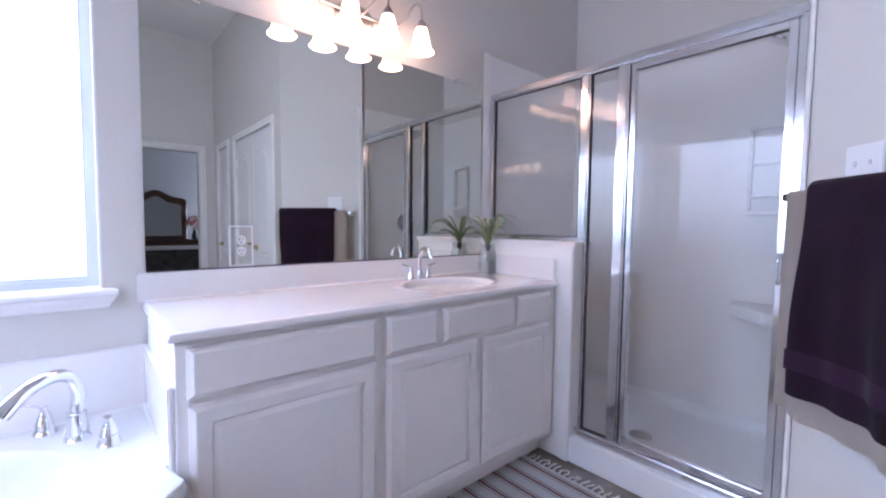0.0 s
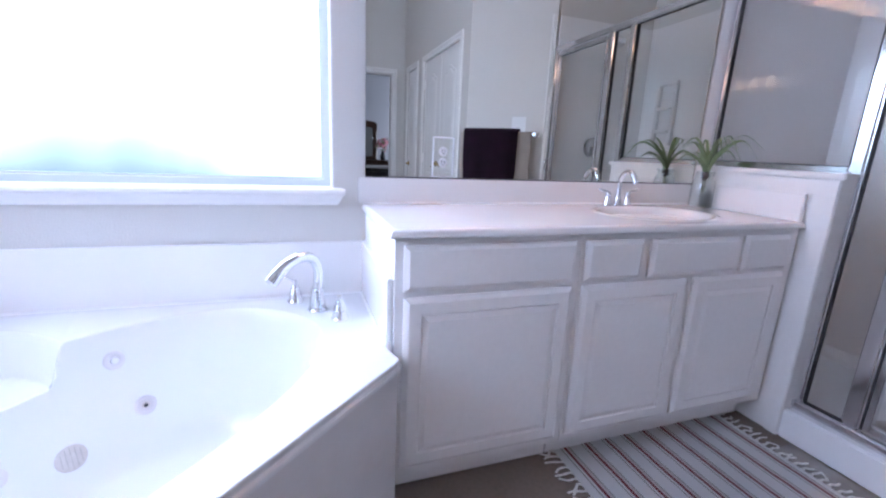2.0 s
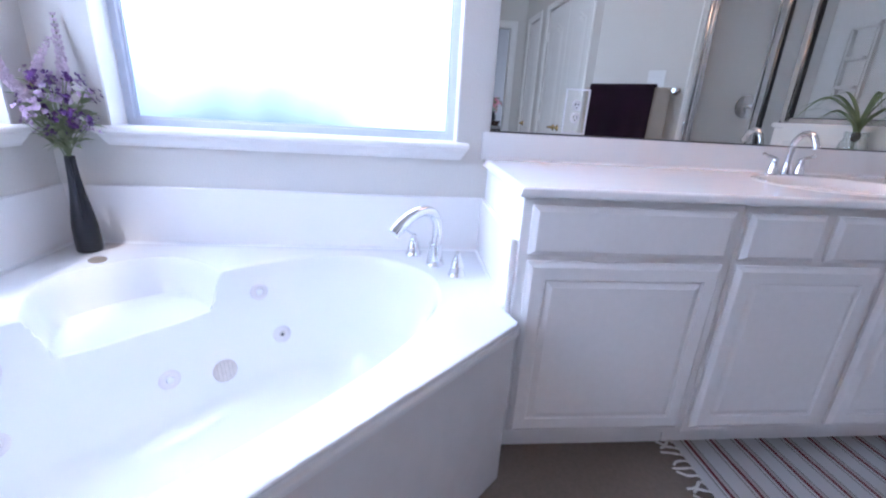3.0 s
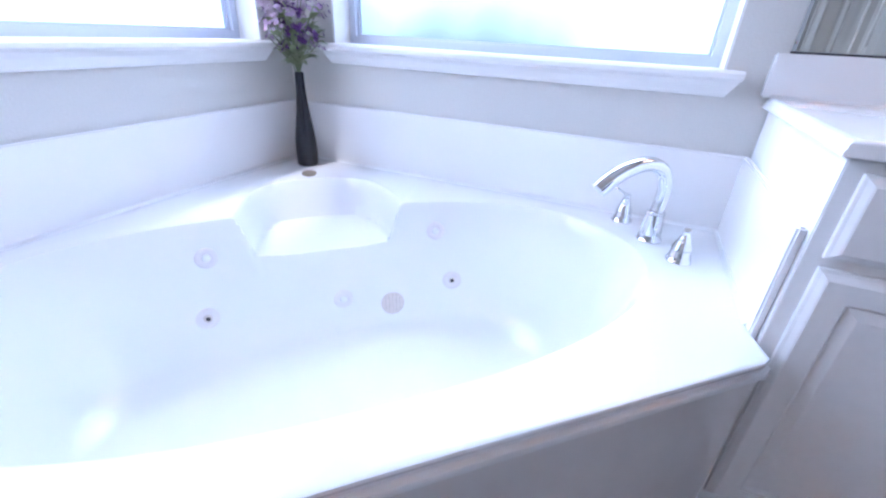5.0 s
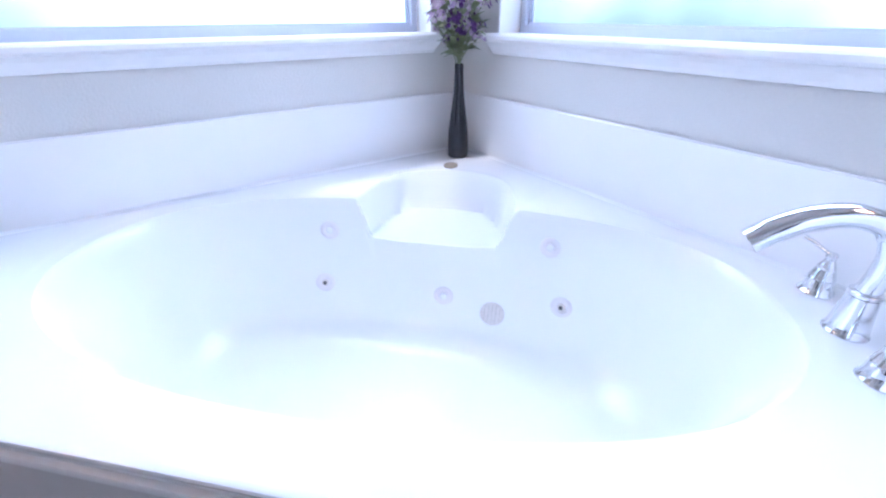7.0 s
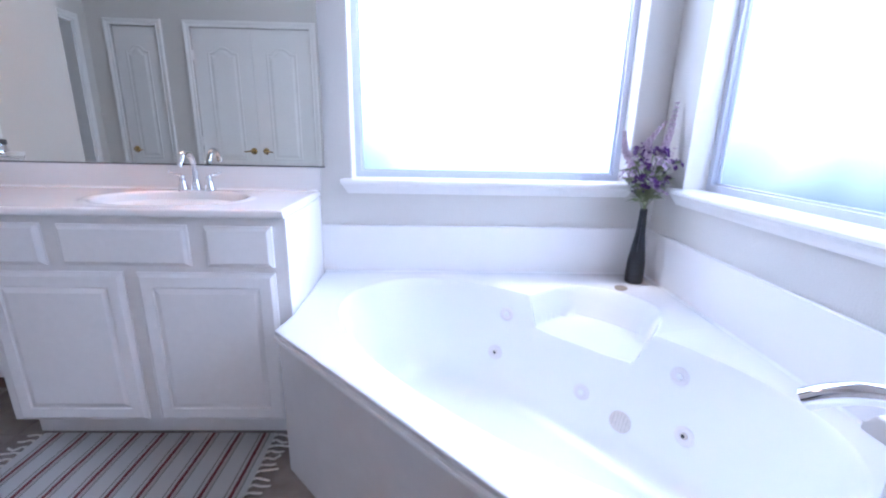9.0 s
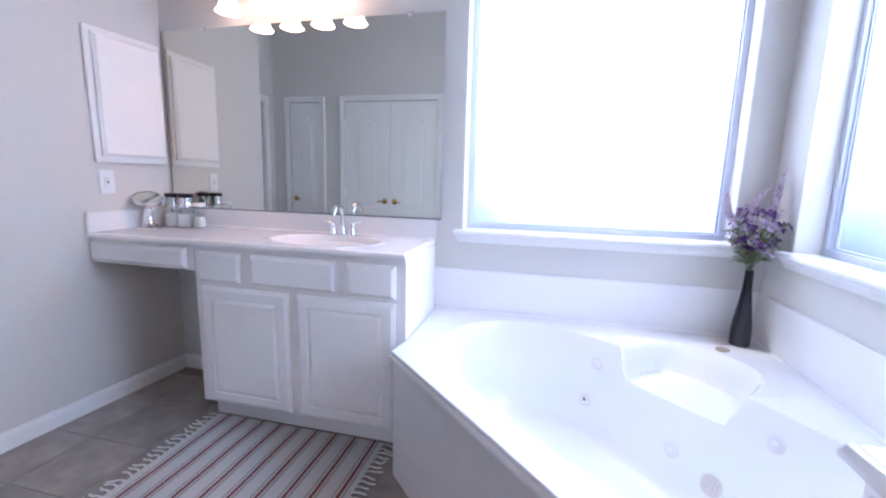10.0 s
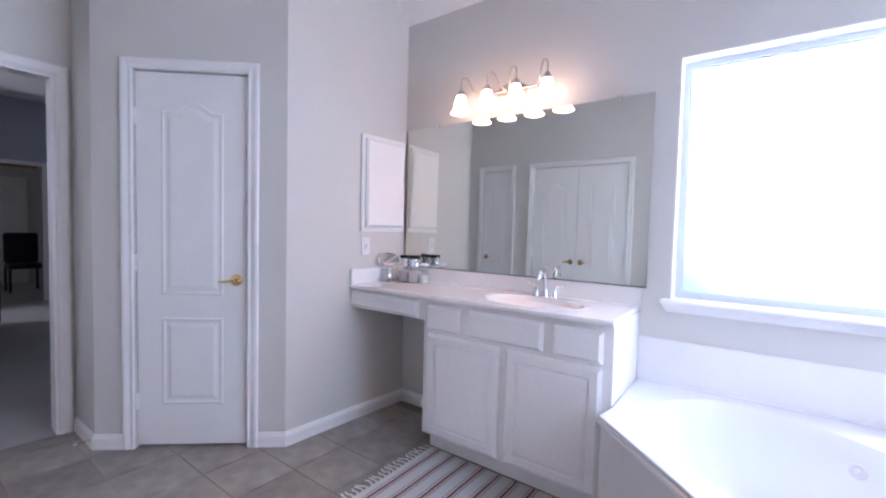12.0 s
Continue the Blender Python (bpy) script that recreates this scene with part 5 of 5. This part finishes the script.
def rug(m, length, width, mat, seed):
    """A flat woven runner: stripes across x, fringed ends at the ends of x."""
    r = thing("rug", m, "cream cotton rug with thin red and brown stripes and fringed ends", "rug", "striped rugs")
    bm = bmesh.new()
    rn = random.Random(seed)
    nx, ny = 40, 18
    grid = []
    for i in range(nx + 1):
        row = []
        for j in range(ny + 1):
            x, y = length * i / nx, width * j / ny
            h = 0.006 + 0.0025 * noise.noise((x * 6, y * 6, seed))
            row.append(bm.verts.new((x + 0.006 * noise.noise((y * 4, seed, 0)), y + 0.005 * noise.noise((x * 4, seed, 3)), h)))
        grid.append(row)
    for a, b in zip(grid, grid[1:]):
        for j in range(ny):
            bm.faces.new((a[j], b[j], b[j + 1], a[j + 1]))
    bmesh.ops.solidify(bm, geom=bm.faces[:], thickness=0.005)
    part("weave", bm, mat, r, "", True)
    for end in (0, 1):
        bm = bmesh.new()
        k = 21
        for i in range(k):
            y = width * (i + 0.5) / k
            s = 1 if end else -1
            x = length * end
            pts = [(x, y, 0.006), (x + s * 0.015, y + rn.gauss(0, 0.002), 0.009), (x + s * 0.035, y + rn.gauss(0, 0.006), 0.005), (x + s * rn.uniform(0.05, 0.068), y + rn.gauss(0, 0.011), 0.004)]
            tube(smooth_path(pts, 3), lambda t: 0.0040 if 0.15 < t < 0.35 else 0.0062 - 0.002 * t, 7, 0.55, bm=bm)
        part("fringe", bm, COTTON, r, "knotted cotton fringe", True)
    return r


rug(pose(2.095, -1.02, 0.0), 0.84, 0.585, stripes("striped_weave_a", 0.0935, False), 3.0)
rug(pose(1.02, -2.395, 0.0, 0, 0, 90), 0.86, 0.625, stripes("striped_weave_b", 0.0955, False), 7.0)


# ---- bedroom beyond the doorway ----
# unseen wall, added only to shade the far end seen through the doorway
wall("wall_bedroom_light_block", (1.80, -9.15), (1.80, BED_Y), 0, 3.0, PAINT, "unseen partition added to keep window light off the far wall", (), 0.09)
BW = "blue-grey painted bedroom drywall"
wall("wall_bedroom_west", (BED_W, SOUTH_Y - 0.11), (BED_W, BED_Y), 0, 3.0, BLUEWALL, BW)
wall("wall_bedroom_south", (BED_W, BED_Y), (BED_E, BED_Y), 0, 3.0, BLUEWALL, BW + " with a far doorway", [(2.32, 3.08, 0, 2.04)])
wall("wall_bedroom_east", (BED_E, BED_Y), (BED_E, SOUTH_Y - 0.11), 0, 3.0, BLUEWALL, BW + " with a tall window", [(0.2, 1.5, 0.6, 2.3)])
wall("wall_bedroom_north", (BED_E, SOUTH_Y - 0.115), (2.44, SOUTH_Y - 0.115), 0, 3.0, BLUEWALL, BW, (), -0.01)
wall("wall_bedroom_north_b", (1.62, SOUTH_Y - 0.115), (BED_W, SOUTH_Y - 0.115), 0, 3.0, BLUEWALL, BW, (), -0.01)
bm = bmesh.new()
box(bm, BED_W, BED_E, BED_Y - 3.0, SOUTH_Y - 0.115, 3.0, 3.1)
structure("ceiling_bedroom", bm, CEILING, "off-white bedroom ceiling", "ceiling")
casing("door_casing_5", (BED_W, BED_Y), (1, 0), 2.32, 3.08, 2.04)
wall("wall_hall_west", (0.2, BED_Y - 0.11), (0.2, BED_Y - 2.6), 0, 3.0, PAINT, GREY)
wall("wall_hall_end", (0.2, BED_Y - 2.6), (2.6, BED_Y - 2.6), 0, 3.0, PAINT, GREY)
# the opening in the hall's east wall is made up, to hold a lamp
wall("wall_hall_east", (2.6, BED_Y - 2.6), (2.6, BED_Y - 0.11), 0, 3.0, PAINT, GREY + " with an unseen opening added for the fill lamp", [(0.7, 1.7, 0.8, 2.1)])
door_leaf("door_5", pose(1.46, BED_Y - 0.10, 0, 0, 0, -100), 0.72, 2.03, "white two-panel bedroom door standing open", 1)
door_leaf("door_6", on_wall((0.2, BED_Y - 2.6), (1, 0), 1.0, -0.040), 0.72, 2.03, "white two-panel hall door, closed", 1)
structure("trim_far_doorway", soft_box(0.76, 1.44, BED_Y - 0.105, BED_Y - 0.02, 2.005, 2.0385, 0.002), ORANGE, "honey oak head of the far doorway", "trim")

ch = thing("black_chair", pose(0.72, BED_Y - 1.4, 0.004), "black upholstered chair in the far hall", "chair")
part("seat", soft_box(-0.22, 0.22, -0.22, 0.22, 0.40, 0.48, 0.02), BLACKGLAZE, ch)
part("backrest", soft_box(-0.22, 0.22, -0.24, -0.19, 0.481, 1.0, 0.02), BLACKGLAZE, ch)
for x in (-0.2, 0.2):
    for y in (-0.2, 0.2):
        part("leg", soft_box(x - 0.018, x + 0.018, y - 0.018, y + 0.018, 0, 0.399, 0.003), WOOD, ch)

DX0, DX1, DY = 1.95, 3.45, BED_Y + 0.02
ds = thing("dresser", pose(0, 0, 0.004), "dark carved mahogany dresser in the bedroom", "dresser")
part("case", soft_box(DX0, DX1, DY, DY + 0.50, 0.10, 0.80, 0.006), WOOD, ds)
part("top", soft_box(DX0 - 0.03, DX1 + 0.03, DY - 0.0, DY + 0.535, 0.801, 0.835, 0.010), WOOD, ds)
for i in range(3):
    for k in range(3):
        w = (DX1 - DX0 - 0.08) / 3
        d = part("drawer", soft_box(DX0 + 0.04 + i * w + 0.01, DX0 + 0.04 + (i + 1) * w - 0.01, DY + 0.5005, DY + 0.518, 0.15 + k * 0.21, 0.34 + k * 0.21, 0.006), WOOD, ds)
        part("knob", moved(lathe([(0.008, 0), (0.014, 0.012), (0.010, 0.020)], 12), pose(DX0 + 0.04 + (i + 0.5) * w, DY + 0.518, 0.245 + k * 0.21, -90)), BRASS, d, "", True)
for x in (DX0 + 0.04, DX1 - 0.04):
    for y in (DY + 0.05, DY + 0.45):
        part("foot", lathe([(0.035, 0.0), (0.045, 0.04), (0.03, 0.099)], 16, x, y, 0.0), WOOD, ds, "", True)
dm = thing("dresser_mirror", pose(2.63, DY + 0.10, 0.840) @ Matrix.Diagonal((1.14, 1.0, 1.06, 1)), "dark carved wood framed mirror with an arched crest on the dresser", "mirror")


def crest(t):
    return 0.80 + 0.20 * math.sin(math.pi * t) ** 0.8 + 0.035 * math.cos(4 * math.pi * t)


outer = [(-0.52, 0.0)] + [(-0.52 + 1.04 * k / 24, crest(k / 24)) for k in range(25)] + [(0.52, 0.0)]
inner = [(-0.42, 0.08)] + [(-0.42 + 0.84 * k / 24, crest(k / 24) - 0.13) for k in range(25)] + [(0.42, 0.08)]
bm = bmesh.new()
rings(bm, [[(x, 0.0, z) for x, z in outer], [(x, 0.045, z) for x, z in outer], [(x * 0.95, 0.065, z * 0.97 + 0.02) for x, z in outer], [(x, 0.045, z) for x, z in inner], [(x, 0.01, z) for x, z in inner]], True, False, False)
part("frame", bm, WOOD, dm, "", True)
bm = bmesh.new()
bm.faces.new([bm.verts.new((x * 1.01, 0.018, z)) for x, z in inner])
bmesh.ops.triangulate(bm, faces=bm.faces[:])
bmesh.ops.solidify(bm, geom=bm.faces[:], thickness=0.004)
part("glass", bm, MIRROR, dm)
fv = thing("flower_vase", pose(3.34, DY + 0.30, 0.840), "dark vase of pink flowers on the dresser", "flowers")
part("vase", lathe([(0.05, 0), (0.06, 0.03), (0.065, 0.10), (0.035, 0.18), (0.045, 0.22), (0.04, 0.22), (0.03, 0.18)], 24), BLACKGLAZE, fv, "", True)
fl, lf = bmesh.new(), bmesh.new()
for i in range(96):
    d = Vector((rnd.gauss(0, 1), rnd.gauss(0, 1), rnd.gauss(0.4, 0.9))).normalized()
    blossom(fl if i % 3 else lf, Vector((0, 0, 0.38)) + d * rnd.uniform(0.05, 0.20), d, 0.036, rnd, 5)
part("petals", fl, PINK, fv, "pink petals")
part("leaves", lf, DARKLEAF, fv)
bd = thing("bed", pose(2.6, BED_Y + 2.5, 0.004), "bed with a dark quilted cover", "bed")
part("mattress", soft_box(-1.0, 1.0, -0.95, 0.95, 0.25, 0.75, 0.06, 4), FABRIC, bd, "", True)
part("base", soft_box(-0.96, 0.96, -0.92, 0.92, 0.0, 0.249, 0.01), WOOD, bd)
area = new("bedroom_daylight", bpy.data.lights.new("bedroom_daylight", "AREA"))
area.data.shape, area.data.size, area.data.size_y, area.data.energy, area.data.color = "RECTANGLE", 1.25, 1.6, 82, (0.86, 0.92, 1.0)
area.matrix_world = look((BED_E + 0.05, BED_Y + 0.85, 1.45), (BED_E - 2, BED_Y + 1.2, 1.2))
# added lamp, out of view, that brightens the hall; its true source is unknown
hall = new("hall_fill_lamp", bpy.data.lights.new("hall_fill_lamp", "AREA"))
hall.data.shape, hall.data.size, hall.data.size_y, hall.data.energy, hall.data.color = "RECTANGLE", 0.95, 1.25, 2.2, (0.90, 0.94, 1.0)
hall.matrix_world = look((2.655, BED_Y - 1.4, 1.45), (0.6, BED_Y - 1.4, 1.2))


# ---- floor tiles ----
TS = 0.305
shapes = {}


def tile_mesh(w, d):
    key = (round(w, 4), round(d, 4))
    if key not in shapes:
        bm = bmesh.new()
        g, r = 0.0014, 0.002
        rings(bm, [[(x, y, z) for x, y in ((i, i), (w - i, i), (w - i, d - i), (i, d - i))] for i, z in ((g, -0.0055), (g, -0.001), (g + r, 0.0005))], True, False, True)
        me = bpy.data.meshes.new("tile")
        bm.to_mesh(me)
        bm.free()
        me.materials.append(TILE)
        shapes[key] = me
    return shapes[key]


for i in range(-5, 9):
    for j in range(-11, 3):
        x, y = 1.617 + (i - 0) * TS, -1.58 + j * TS
        if x > 3.06 or x + TS < 0 or y > -0.2 or y + TS < SOUTH_Y:
            continue
        if x > EAST_X and y + TS < -1.9 or x + TS < 1.0 and y + TS < -3.2:
            continue
        x1, y0 = min(x + TS, 3.06), max(y, SOUTH_Y)
        ob = new("tile", tile_mesh(x1 - x, y + TS - y0))
        ob.parent = floor
        ob.location = (x, y0, 0)


# ---- spring door stop on the baseboard ----
st = thing("door_stop", pose(STRIP_A[0] + 0.0145, STRIP_A[1] - 0.03, 0.045, 0, 90, 0), "small brass spring door stop on the baseboard", "door stop")
part("spring", tube([(0.0045 * math.cos(a * 0.9), 0.0045 * math.sin(a * 0.9), 0.0009 * a) for a in range(64)], 0.0014, 6), BRASS, st, "", True)
part("tip", lathe([(0.006, 0.056), (0.007, 0.060), (0.006, 0.068)], 14), PLASTIC, st, "white rubber tip", True)
